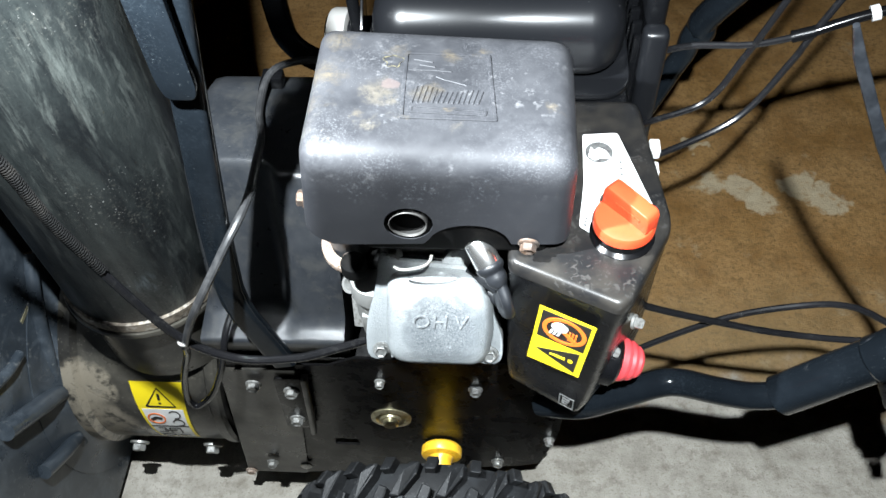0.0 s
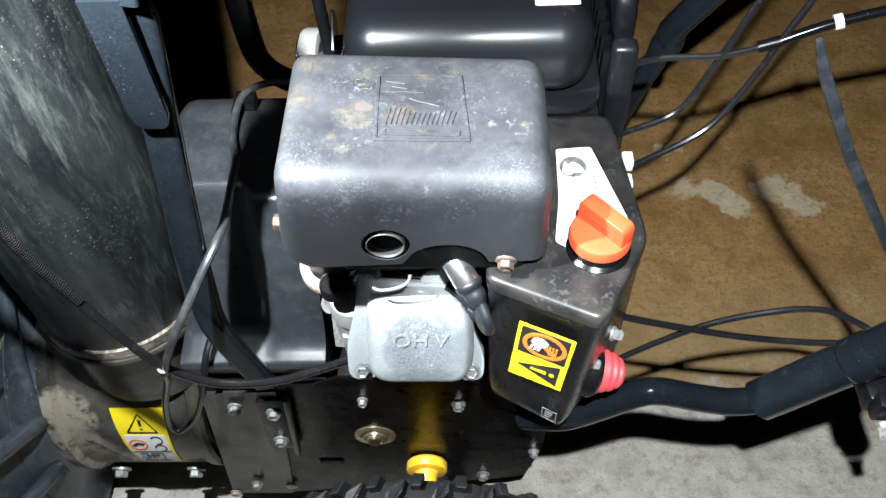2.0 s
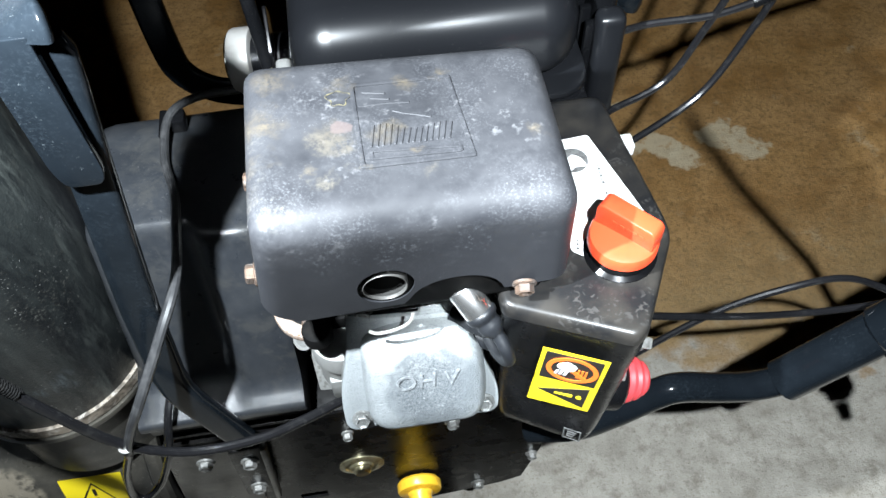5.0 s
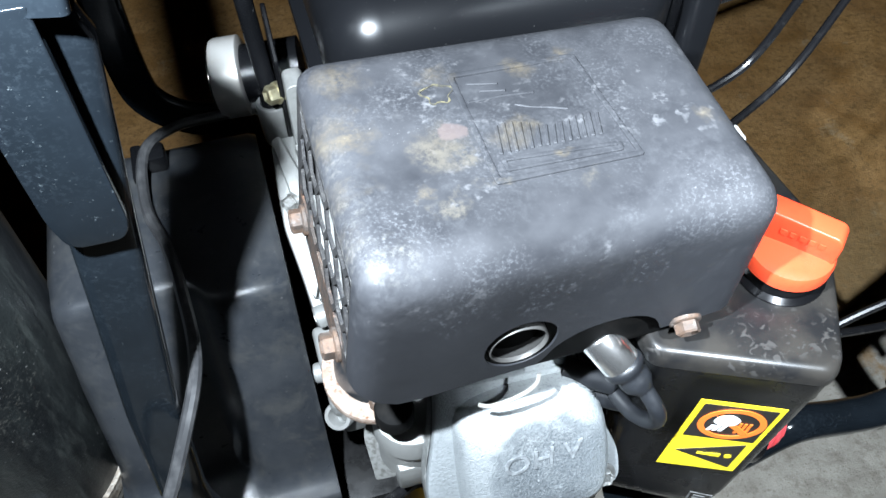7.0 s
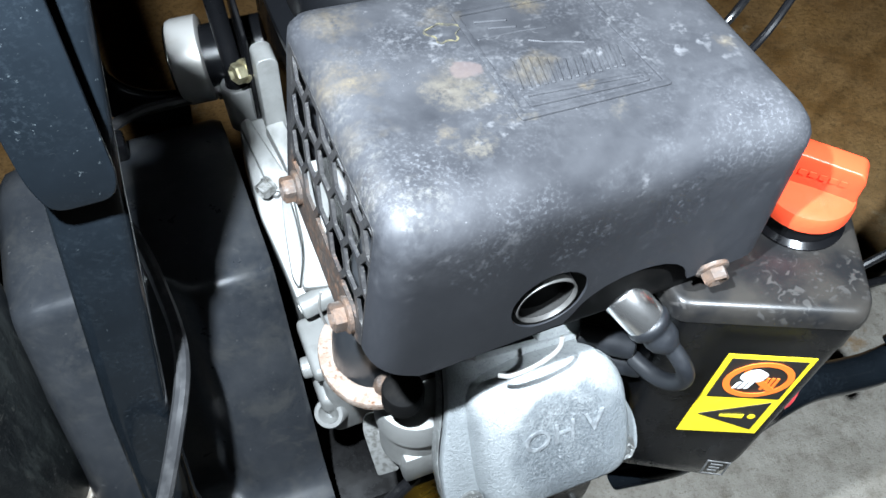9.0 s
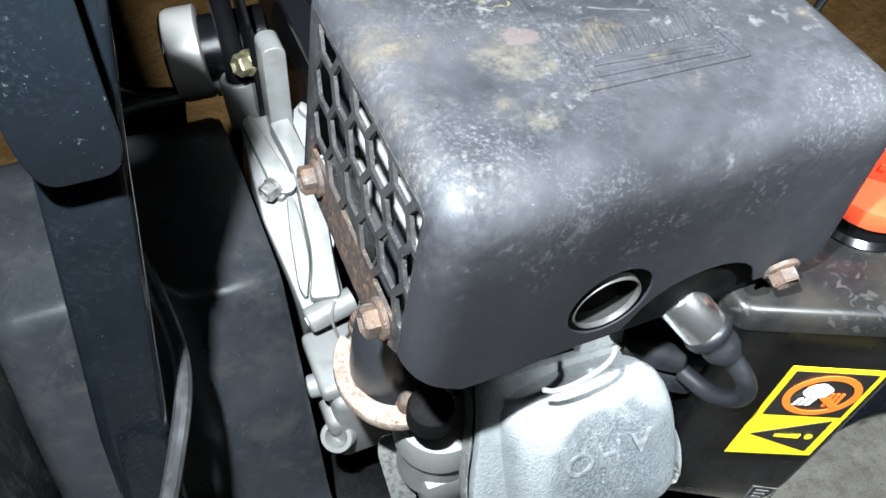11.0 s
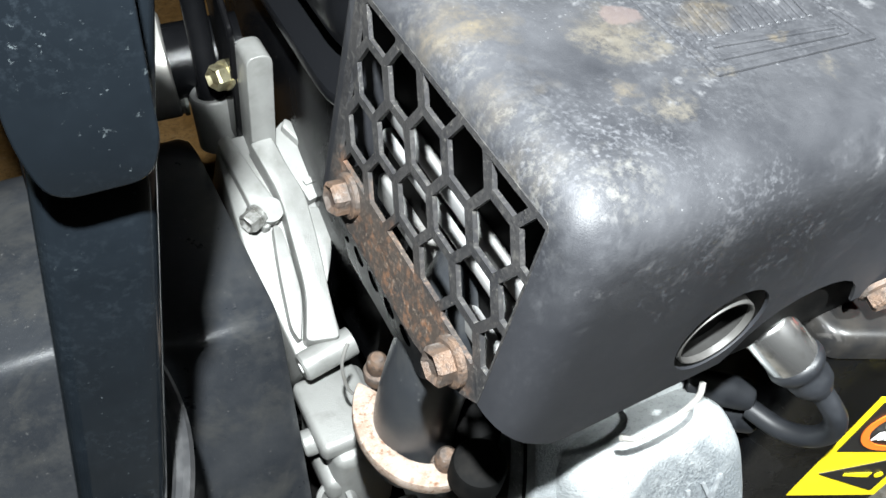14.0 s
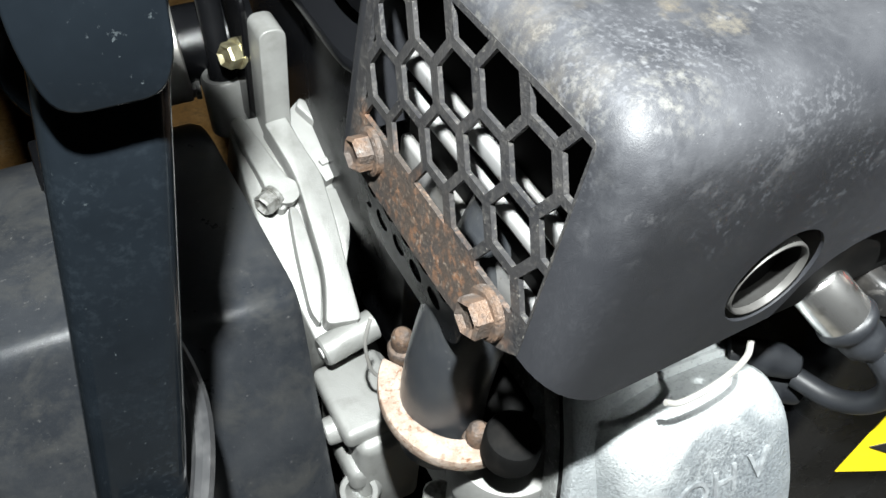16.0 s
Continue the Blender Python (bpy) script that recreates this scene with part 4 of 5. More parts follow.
# -- belt cover --


def loft_x(sections):
    """Outlines in (y, z) at several x, joined into one skin."""
    bm, rings = bmesh.new(), []
    for x, out in sections:
        rings.append([bm.verts.new((x, y, z)) for y, z in out])
    n = len(rings[0])
    for a, b in zip(rings, rings[1:]):
        for i in range(n):
            bm.faces.new((a[i], a[(i + 1) % n], b[(i + 1) % n], b[i]))
    bm.faces.new(rings[0])
    bm.faces.new(list(reversed(rings[-1])))
    bmesh.ops.recalc_face_normals(bm, faces=bm.faces)
    return bm


def belt_outline(back=0.0, drop=0.0):
    return rounded([(0.685, 0.373), (0.685, 0.566 - drop), (0.655, 0.578 - drop), (0.535 + back, 0.5835 - drop), (0.484 + back, 0.424), (0.4635, 0.414), (0.4635, 0.404), (0.474, 0.402), (0.474, 0.373)], [0.0, 0.02, 0.01, 0.01, 0.012, 0.004, 0.001, 0.001, 0.0], 5)


secs = [(-0.24, belt_outline(0.04, 0.03)), (-0.236, belt_outline(0.026, 0.012)), (-0.229, belt_outline(0.019, 0.003)), (-0.219, belt_outline(0.017, 0.0)), (-0.16, belt_outline(0.017, 0.0)), (-0.153, belt_outline(0.0145, 0.0)), (-0.148, belt_outline(0.0085, 0.0)), (-0.1435, belt_outline(0.0025, 0)), (-0.138, belt_outline(0, 0)), (-0.1, belt_outline(0, 0)), (-0.095, belt_outline(0.003, 0.003))]
part("belt_cover", loft_x(secs), m_cover, blower, "matt black moulded belt cover", 40)
part("cable_clip", join(rbox((-0.172, 0.648, 0.578), (-0.154, 0.663, 0.592), 0.002), rbox((-0.176, 0.638, 0.58), (-0.169, 0.668, 0.588), 0.002)), m_plastic, blower, "black plastic cable clip")

# -- crankcase side cover and governor arm --
case_pose = on_plane((0, 0.636, 0.585), (1, 0, 0), (0, 0.91, 0.41))


def cast(outline, r, lo, hi, edge=0.0012):
    """A casting step in the sloping plane of the crankcase rim: x and the way down the slope."""
    return in_pose(prism(rounded([(u, -v) for u, v in outline], r, 4), lo, hi, "z", edge, 3), case_pose)


case = part("crankcase_cover", cast([(-0.0865, -0.0122), (-0.0793, -0.0155), (-0.05, -0.0155), (-0.0357, 0.0146), (-0.041, 0.03), (-0.05, 0.06), (-0.058, 0.0745), (-0.0605, 0.108), (-0.084, 0.1125), (-0.0865, 0.0817), (-0.0905, 0.0467), (-0.089, 0.02)], 0.004, -0.07, -0.013, 0.003), m_alloy, blower, "pale cast alloy crankcase cover", 35)
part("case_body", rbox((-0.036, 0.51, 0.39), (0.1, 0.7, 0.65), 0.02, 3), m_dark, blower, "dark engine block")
part("rim", cast([(-0.0717, -0.004), (-0.0605, -0.006), (-0.0575, 0.0147), (-0.0545, 0.0274), (-0.0571, 0.0545), (-0.0614, 0.0825), (-0.064, 0.104), (-0.0806, 0.1005), (-0.0718, 0.079), (-0.0695, 0.0536), (-0.0668, 0.026)], [0.001, 0.001, 0.01, 0.008, 0.02, 0.02, 0.003, 0.004, 0.012, 0.012, 0.01], -0.03, 0.0), m_alloy, case, "raised cast rim")
part("inner_rim", cast([(-0.0745, 0.0385), (-0.0712, 0.0405), (-0.071, 0.0535), (-0.0733, 0.0788), (-0.0817, 0.0993), (-0.0838, 0.0914), (-0.0795, 0.0615)], [0.002, 0.003, 0.008, 0.008, 0.003, 0.006, 0.012], -0.03, -0.0045), m_alloy, case, "second step of the rim")
part("rib", cast([(-0.0862, -0.0125), (-0.0795, -0.0155), (-0.0735, 0.008), (-0.0685, 0.026), (-0.0718, 0.034), (-0.0775, 0.041), (-0.0815, 0.034), (-0.0815, 0.024)], [0.003, 0.003, 0.01, 0.005, 0.005, 0.004, 0.003, 0.006], -0.03, -0.0065, 0.0025), m_alloy, case, "raised cast rib")
part("ledge", cast([(-0.0585, -0.0088), (-0.0495, -0.0153), (-0.0357, 0.0146), (-0.0412, 0.0288), (-0.0526, 0.0317), (-0.0534, 0.026), (-0.0565, 0.0135)], [0.002, 0.003, 0.004, 0.003, 0.001, 0.004, 0.008], -0.03, -0.0055), m_alloy, case, "upper cast ledge")
part("ledge_lip", cast([(-0.0505, -0.0135), (-0.048, -0.0115), (-0.0372, 0.0135), (-0.041, 0.0152), (-0.0535, -0.0095)], 0.0014, -0.02, 0.0), m_alloy, case, "raised lip of the ledge")
part("ledge_bead", cast([(-0.0525, 0.02), (-0.0405, 0.019), (-0.0405, 0.0215), (-0.0515, 0.0235)], 0.001, -0.02, -0.0035), m_alloy, case, "small cast bead")
part("gasket_face", cast([(-0.053, 0.033), (-0.0419, 0.0361), (-0.0505, 0.0607), (-0.0593, 0.0765), (-0.0585, 0.066), (-0.056, 0.0533)], [0.002, 0.003, 0.004, 0.003, 0.004, 0.008], -0.03, -0.0105), m_alloy, case, "machined alloy pad")
part("washer", in_pose(turned([(0.0, 0.0), (0.0062, 0.0), (0.0068, 0.0008), (0.0068, 0.006), (0, 0.006)], (-0.0735, -0.031, -0.0095), (0, 0, 1), 24), case_pose), m_alloy, case, "round cast seat")
part("lug", prism(rounded([(-0.0708, 0.56), (-0.0582, 0.56), (-0.0575, 0.637), (-0.0705, 0.637)], [0.001, 0.001, 0.006, 0.0055], 6), 0.64, 0.657, "y", 0.0015, 3), m_alloy, case, "round-topped alloy lug")
part("boss", turned([(0.0, -0.03), (0.0115, -0.03), (0.0115, 0.0), (0.0105, 0.0015), (0.008, 0.0015), (0.008, -0.004), (0, -0.004)], (-0.079, 0.678, 0.591), (-0.05, 0.1, 1), 28), m_alloy, case, "open-topped alloy boss")
part("governor_shaft", turned([(0.0072, -0.006), (0.0072, 0.006), (0.0058, 0.008), (0.0058, 0.1), (0, 0.1)], (-0.079, 0.678, 0.591), (-0.05, 0.1, 1), 20), m_plastic, case, "black governor shaft")
part("governor_lever", prism(rounded([(0.655, 0.575), (0.668, 0.575), (0.674, 0.61), (0.694, 0.652), (0.686, 0.668), (0.655, 0.642)], 0.004, 3), -0.0738, -0.0706, "x", 0.0008, 1), m_gloss, case, "black pressed governor lever")
part("bolt", hex_bolt((-0.0735, 0.6625, 0.6135), (-1, -0.4, 0.2), 0.0066, 0.0095, 1.15), m_brassy, case, "bright hexagon bolt", 25)
part("bolt", in_pose(hex_bolt((-0.0785, -0.031, -0.0065), (-1, -0.5, 0.15), 0.0058, 0.0095, 1.05), case_pose), m_zinc, case, "grey hexagon bolt", 25)
part("bolt", hex_bolt((-0.089, 0.69, 0.578), (-1, 0.1, 0), 0.0045, 0.008, 1.2), m_zinc, case, "small grey bolt", 25)
ST, ST_AX = Vector((-0.0845, 0.541, 0.5285)), Vector((1, 0.12, 0.12))
part("standoff", turned([(0, 0), (0.0062, 0), (0.0072, 0.001), (0.0075, 0.003), (0.0075, 0.028), (0, 0.028)], ST, ST_AX, 28), m_alloy, case, "round alloy standoff")
part("standoff_end", turned([(0, -0.0006), (0.0026, -0.0006), (0.003, 0.0006), (0, 0.0006)], ST, ST_AX, 14), m_white, case, "bright drilled centre")
part("bracket_step", rbox((-0.089, 0.502, 0.502), (-0.055, 0.545, 0.514), 0.004, 4), m_alloy, case, "rounded alloy casting below the standoff")
part("bracket_web", rbox((-0.084, 0.496, 0.44), (-0.05, 0.55, 0.506), 0.006, 4), m_alloy, case, "set-back alloy web")
part("cross_boss", turned([(0, 0), (0.0056, 0), (0.0066, 0.0008), (0.0068, 0.0025), (0.0068, 0.008), (0.0078, 0.009), (0.0078, 0.032), (0, 0.032)], (-0.0935, 0.518, 0.499), (1, -0.1, 0.12), 28), m_alloy, case, "round alloy boss with a narrowed end")
part("bracket_foot", rbox((-0.0885, 0.497, 0.468), (-0.055, 0.528, 0.486), 0.0055, 4), m_alloy, case, "rounded alloy casting foot")
part("ring_boss", turned([(0.0062, -0.02), (0.0062, 0.0035), (0.0068, 0.0045), (0.0092, 0.0045), (0.0098, 0.0035), (0.0098, -0.03)], (-0.0835, 0.4985, 0.4695), (-0.45, -0.55, 0.7), 32), m_alloy, case, "open round alloy boss")
part("ring_bore", turned([(0, -0.006), (0.0062, -0.006), (0.0062, -0.012), (0, -0.012)], (-0.0835, 0.4985, 0.4695), (-0.45, -0.55, 0.7), 24), m_head, case, "dark bore of the boss")
part("choke_plate", in_pose(prism(rounded([(-0.0065, -0.03), (0.0065, -0.03), (0.007, 0.0), (0.0055, 0.0105), (-0.004, 0.012), (-0.0075, 0.003)], [0.002, 0.002, 0.004, 0.004, 0.004, 0.005], 4), -0.001, 0.001, "z", 0.0005, 2), on_plane((-0.066, 0.4565, 0.5145), (0.97, -0.1, 0.1), (0.05, 0.55, 0.83))), m_zinc, blower, "small dull zinc tab")

# -- silver canister behind the engine --
can = part("canister", turned([(0, 0), (0.024, 0), (0.027, 0.0015), (0.028, 0.004), (0.028, 0.02), (0.026, 0.021), (0, 0.021)], (-0.112, 0.712, 0.59), (1, -0.15, 0.1), 40), m_satin, blower, "satin steel canister end")
m_polish = mat("polished_steel", (0.42, 0.4, 0.37), 0.16, 1.0)
tint(m_polish, noise_fac(m_polish, 60, 4, 0.45, 0.65), (0.3, 0.28, 0.25))
part("face", turned([(0.0, -0.0008), (0.0245, -0.0008), (0.0252, -0.0002), (0.0252, 0.002), (0, 0.002)], (-0.112, 0.712, 0.59), (1, -0.15, 0.1), 40), m_polish, can, "polished steel end face")
part("hose", turned([(0.021, 0.021), (0.021, 0.06), (0, 0.06)], (-0.112, 0.712, 0.59), (1, -0.15, 0.1), 32), m_plastic, can, "black canister body")
for a in range(3):
    p = Vector((-0.1125, 0.712 + 0.016 * math.cos(a * 2.1 + 0.6), 0.59 + 0.016 * math.sin(a * 2.1 + 0.6)))
    part("screw", turned([(0, -0.001), (0.002, -0.001), (0.002, 0.003), (0, 0.003)], p, (1, 0, 0), 12), m_zinc, can)

# -- fuel tank --
tank = part("fuel_tank", rbox((-0.05, 0.57, 0.656), (0.152, 0.77, 0.73), 0.03, 7), m_tank, blower, "glossy black moulded fuel tank")
part("flange", prism(rounded([(-0.055, 0.563), (0.16, 0.563), (0.16, 0.757), (-0.055, 0.757)], 0.03, 6), 0.65, 0.657, "z", 0.002, 2), m_tank, tank, "black moulded flange")
part("label", flat(rounded([(0, 0), (0.035, 0), (0.035, 0.02), (0, 0.02)], 0.002), on_plane((0.103, 0.602, 0.7304), (1, 0, 0), (0, 1, 0))), m_white, tank, "white paper label")
part("engine_shroud", join(rbox((-0.048, 0.535, 0.5), (0.16, 0.76, 0.648), 0.01), rbox((-0.04, 0.53, 0.6), (0.1, 0.57, 0.66), 0.006)), m_plastic, blower, "black engine shroud")

# -- recoil starter side --
rs = rounded([(0.605, 0.45), (0.7, 0.45), (0.73, 0.58), (0.71, 0.72), (0.64, 0.745), (0.61, 0.72)], 0.03, 6)
starter = part("recoil_starter", prism(rs, 0.168, 0.186, "x", 0.006, 3), m_plastic, blower, "black plastic recoil starter housing")
part("strap", rbox((0.166, 0.588, 0.5), (0.187, 0.606, 0.697), 0.006, 4), m_tank, starter, "moulded black strap of the starter")
for i in range(6):
    part("slot_rib", rbox((0.16, 0.6 + 0.017 * i, 0.6), (0.17, 0.606 + 0.017 * i, 0.685), 0.0015), m_plastic, starter)

# -- control box --
BT = 0.65
top = [(0.063, 0.402), (0.139, 0.3675), (0.147, 0.373), (0.18, 0.437), (0.18, 0.45), (0.165, 0.565), (0.09, 0.565), (0.062, 0.5)]
box_top = rounded(top, [0.006, 0.008, 0.01, 0.012, 0.012, 0.01, 0.01, 0.006], 4)


def control_box():
    bm, rings = bmesh.new(), []
    c = Vector((0.12, 0.46))
    for s, z in ((0.975, BT - 0.0075), (1.0, BT - 0.008), (1.0, 0.62), (0.99, 0.618), (0.985, 0.53), (0.98, 0.498), (0.965, 0.48), (0.93, 0.466), (0.87, 0.459), (0.78, 0.457)):
        ring = []
        for p in box_top:
            q = c + (Vector(p) - c) * s
            if z < 0.619 and q.x > 0.09:
                q.x -= 0.095 * (0.62 - z) * min(1.0, (q.x - 0.09) / 0.05) * min(1.0, max(0.0, (0.44 - q.y) / 0.05))
            ring.append(bm.verts.new((q.x, q.y, z)))
        rings.append(ring)
    n = len(box_top)
    for a, b in zip(rings, rings[1:]):
        for i in range(n):
            bm.faces.new((a[i], a[(i + 1) % n], b[(i + 1) % n], b[i]))
    bm.faces.new(rings[0])
    bm.faces.new(rings[-1])
    return bm


box = part("control_box", control_box(), m_plastic, blower, "weathered black control box with a choke knob", 40)


def lid():
    """The box's rounded lid, dished a little towards its edge."""
    bm, rings = bmesh.new(), []
    c = Vector((0.12, 0.46))
    for s, z in ((1.012, BT - 0.012), (1.012, BT - 0.0065), (1.0, BT - 0.0025), (0.975, BT - 0.0005), (0.94, BT), (0.6, BT), (0.3, BT)):
        rings.append([bm.verts.new((*(c + (Vector(p) - c) * s), z)) for p in box_top])
    n = len(box_top)
    for a, b in zip(rings, rings[1:]):
        for i in range(n):
            bm.faces.new((a[i], a[(i + 1) % n], b[(i + 1) % n], b[i]))
    bm.faces.new(rings[0])
    bm.faces.new(rings[-1])
    return bm


part("lid", lid(), m_buff, box, "weathered brownish-black lid with water marks", 50)
lab = on_plane((0, 0, BT + 0.0006), (1, 0, 0), (0, 1, 0))
label = part("choke_label", flat(rounded([(0.113, 0.434), (0.145, 0.41), (0.171, 0.443), (0.1465, 0.527), (0.119, 0.525), (0.118, 0.474)], 0.002, 2), lab), m_white, box, "white instruction label")
part("pictogram", flat(circle(0.131, 0.506, 0.0105, 28), Matrix.Translation((0, 0, 0.0005)) @ lab), m_grey, label, "grey round pictogram")
part("pictogram_shape", join(flat(rounded([(0.122, 0.5), (0.14, 0.499), (0.137, 0.507), (0.131, 0.511), (0.127, 0.507), (0.125, 0.512)], 0.002, 2), Matrix.Translation((0, 0, 0.001)) @ lab), flat(circle(0.1275, 0.5005, 0.0035, 14), Matrix.Translation((0, 0, 0.0012)) @ lab)), m_white, label)
bars = [rbox((0.146, 0.498 - 0.003 * i, BT + 0.001), (0.1468 + 0.001 * (i % 2), 0.5 - 0.003 * i, BT + 0.0013), 0) for i in range(6)] + [rbox((0.146 + 0.002 * i, 0.474 - 0.003 * i, BT + 0.001), (0.1475 + 0.002 * i, 0.476 - 0.003 * i, BT + 0.0013), 0) for i in range(3)] + [rbox((0.1165 + 0.0008 * i, 0.434 + 0.003 * i, BT + 0.001), (0.1185 + 0.0004 * i, 0.436 + 0.003 * i, BT + 0.0013), 0) for i in range(3)]
for b in bars:
    part("print_bar", b, m_grey, label)
kc = Vector((0.1435, 0.4285, 0))
part("knob_collar", turned([(0.0235, 0), (0.0235, 0.002), (0.0205, 0.004), (0.0195, 0.014), (0, 0.014)], (kc.x, kc.y, BT - 0.001), (0, 0, 1), 36), m_gloss, box, "glossy black collar")
knob = part("choke_knob", turned([(0.0205, 0), (0.0222, 0.0015), (0.0222, 0.0075), (0.0212, 0.0098), (0.017, 0.0112), (0, 0.0118)], (kc.x, kc.y, 0.66), (0, 0, 1), 40), m_orange, box, "bright orange plastic choke knob")
kd = Vector((0.69, -0.72, 0)).normalized()
ks = Vector((-kd.y, kd.x, 0))
grip_m = on_plane(Vector((kc.x, kc.y, 0.669)) + ks * 0.0035, kd, (0, 0, 1))
grip = rounded([(-0.0205, 0.0), (0.0205, 0.0), (0.0205, 0.0145), (0.018, 0.0185), (-0.0175, 0.02), (-0.0205, 0.016)], 0.003, 4)
g = prism(grip, -0.0062, 0.0062, "z", 0.0022, 3)
part("grip", in_pose(g, grip_m), m_orange, knob, "raised orange finger grip")
part("grip_letters", join(*[in_pose(prism([(-0.008 + 0.0046 * i, 0.0), (-0.005 + 0.0046 * i, 0.0), (-0.005 + 0.0046 * i, 0.003), (-0.008 + 0.0046 * i, 0.003)], 0, 0.0005, "z"), on_plane(Vector((kc.x, kc.y, 0.678)) - ks * 0.0029, kd, (0, 0, 1))) for i in range(5)]), m_orange, knob, "moulded bars in the grip's side")
# warning sticker on the sloping front
sm = on_plane((0.0865, 0.3853, 0.622), (0.04, -0.0162, -0.0035), (0.075, 0.0, 1))
sm = Matrix.Translation(sm.to_3x3() @ Vector((0, 0, 0.0012))) @ sm
SW, SH = 0.0435, -0.0765
sticker = part("warning_sticker", flat([(0, 0), (SW, 0), (SW, SH), (0, SH)], sm), m_yellow, box, "yellow and black hot-surface warning sticker")


def up(h):
    return sm @ Matrix.Translation((0, 0, h))


part("symbol_field", flat([(0.003, -0.003), (SW - 0.003, -0.003), (SW - 0.003, -0.0385), (0.003, -0.0385)], up(0.0005)), m_black, sticker, "black field")
part("prohibition_ring", flat(circle(0.0225, -0.0205, 0.0172, 36, ry=0.0162), up(0.001), holes=[circle(0.0225, -0.0205, 0.0138, 36, ry=0.0128)]), m_oprint, sticker, "orange prohibition ring")
part("prohibition_bar", flat([(0.0125, -0.0135), (0.015, -0.011), (0.033, -0.0275), (0.0305, -0.03)], up(0.0014)), m_oprint, sticker, "orange bar")
part("symbol_heat", join(*[flat([(0.026 + 0.0025 * i, -0.018), (0.0275 + 0.0025 * i, -0.018), (0.0275 + 0.0025 * i, -0.029), (0.026 + 0.0025 * i, -0.029)], up(0.001)) for i in range(3)]), m_oprint, sticker)
part("symbol_palm", flat(rounded([(0.0135, -0.012), (0.019, -0.0095), (0.0255, -0.014), (0.0235, -0.0205), (0.0165, -0.022), (0.0115, -0.018)], 0.002, 2), up(0.0016)), m_white, sticker, "white palm shape")
part("symbol_lines", join(*[flat([(0.0125 + 0.003 * i, -0.0225), (0.0145 + 0.003 * i, -0.022), (0.0135 + 0.003 * i, -0.0275), (0.0115 + 0.003 * i, -0.028)], up(0.0016)) for i in range(3)]), m_white, sticker)
part("warning_triangle", flat([(0.005, -0.057), (0.0385, -0.0425), (0.0385, -0.0715)], up(0.0005)), m_black, sticker, "black warning triangle")
part("warning_mark", join(flat([(0.0165, -0.0562), (0.0165, -0.0578), (0.029, -0.0588), (0.029, -0.0552)], up(0.001)), flat(circle(0.0335, -0.057, 0.002, 14), up(0.001))), m_yellow, sticker, "yellow exclamation mark")
pm = on_plane((0.1095, 0.3775, 0.5), (0.0619, -0.0338, 0.0), (0, 0, 1))
pm = Matrix.Translation(pm.to_3x3() @ Vector((0, 0, 0.0025))) @ pm
plq = part("lower_label", flat([(0, 0), (0.0135, 0), (0.0135, -0.018), (0, -0.018)], pm, holes=[[(0.001, -0.001), (0.0125, -0.001), (0.0125, -0.017), (0.001, -0.017)]]), m_grey, box, "white-framed black label")
part("label_bars", join(*[flat([(0.003, -0.004 - 0.004 * i), (0.01 - 0.001 * i, -0.004 - 0.004 * i), (0.01 - 0.001 * i, -0.0055 - 0.004 * i), (0.003, -0.0055 - 0.004 * i)], pm) for i in range(3)]), m_grey, plq)
# ribbed red primer
pr0, pr_ax = Vector((0.138, 0.4, 0.524)), Vector((1, -0.05, -0.28)).normalized()
primer = part("primer_bulb", turned([(0.0195, 0.014), (0.02, 0.017), (0.017, 0.0185), (0.0185, 0.021), (0.0178, 0.0235), (0.0155, 0.025), (0.0168, 0.0275), (0.0158, 0.03), (0.013, 0.0315), (0.0135, 0.034), (0.0115, 0.0365), (0.004, 0.038), (0, 0.0375)], pr0, pr_ax, 36), m_red, box, "ribbed red rubber primer bulb")
part("collar", turned([(0.017, -0.02), (0.0235, 0.0), (0.024, 0.012), (0.0215, 0.015), (0, 0.015)], pr0, pr_ax, 32), m_plastic, primer, "black plastic collar")
for p in ((0.158, 0.395, 0.585), (0.145, 0.392, 0.545)):
    part("screw", hex_bolt(p, (1, -0.5, 0.2), 0.0045, 0.008, 1.3), m_zinc, box, "bright hexagon screw", 25)

# -- chassis --
CY = 0.467
side = [(-0.236, 0.36), (-0.272, 0.055), (-0.19, 0.058), (0.088, 0.107), (0.112, 0.118), (0.13, 0.205), (0.135, 0.378), (-0.09, 0.378), (-0.12, 0.36)]
side_holes = [[(-0.14, 0.173), (-0.11, 0.173), (-0.11, 0.155), (-0.14, 0.155)], circle(0.035, 0.246, 0.005, 16)]
chassis = part("chassis", plate(side, side_holes, CY, CY + 0.003, "y"), m_side, blower, "black enamelled steel chassis side")
part("deck", rbox((-0.23, CY + 0.003, 0.366), (0.135, 0.757, 0.372), 0.001), m_side, chassis)
part("far_side", plate(side, [], 0.757, 0.76, "y"), m_side, chassis)
part("rear_plate", rbox((0.11, CY + 0.003, 0.12), (0.114, 0.757, 0.366), 0.001), m_side, chassis)
part("front_plate", rbox((-0.235, CY + 0.003, 0.08), (-0.231, 0.757, 0.36), 0.001), m_side, chassis)
part("front_doubler", prism(rounded([(-0.238, 0.352), (-0.271, 0.062), (-0.19, 0.062), (-0.155, 0.355)], 0.004, 2), CY - 0.0035, CY - 0.0005, "y", 0.001, 1), m_dusty, chassis, "dusty black doubler plate")
part("joint_strip", prism(rounded([(-0.181, 0.342), (-0.188, 0.218), (-0.157, 0.218), (-0.148, 0.342)], 0.006, 3), CY - 0.0075, CY - 0.004, "y", 0.0014, 2), m_side, chassis, "black joint strip")
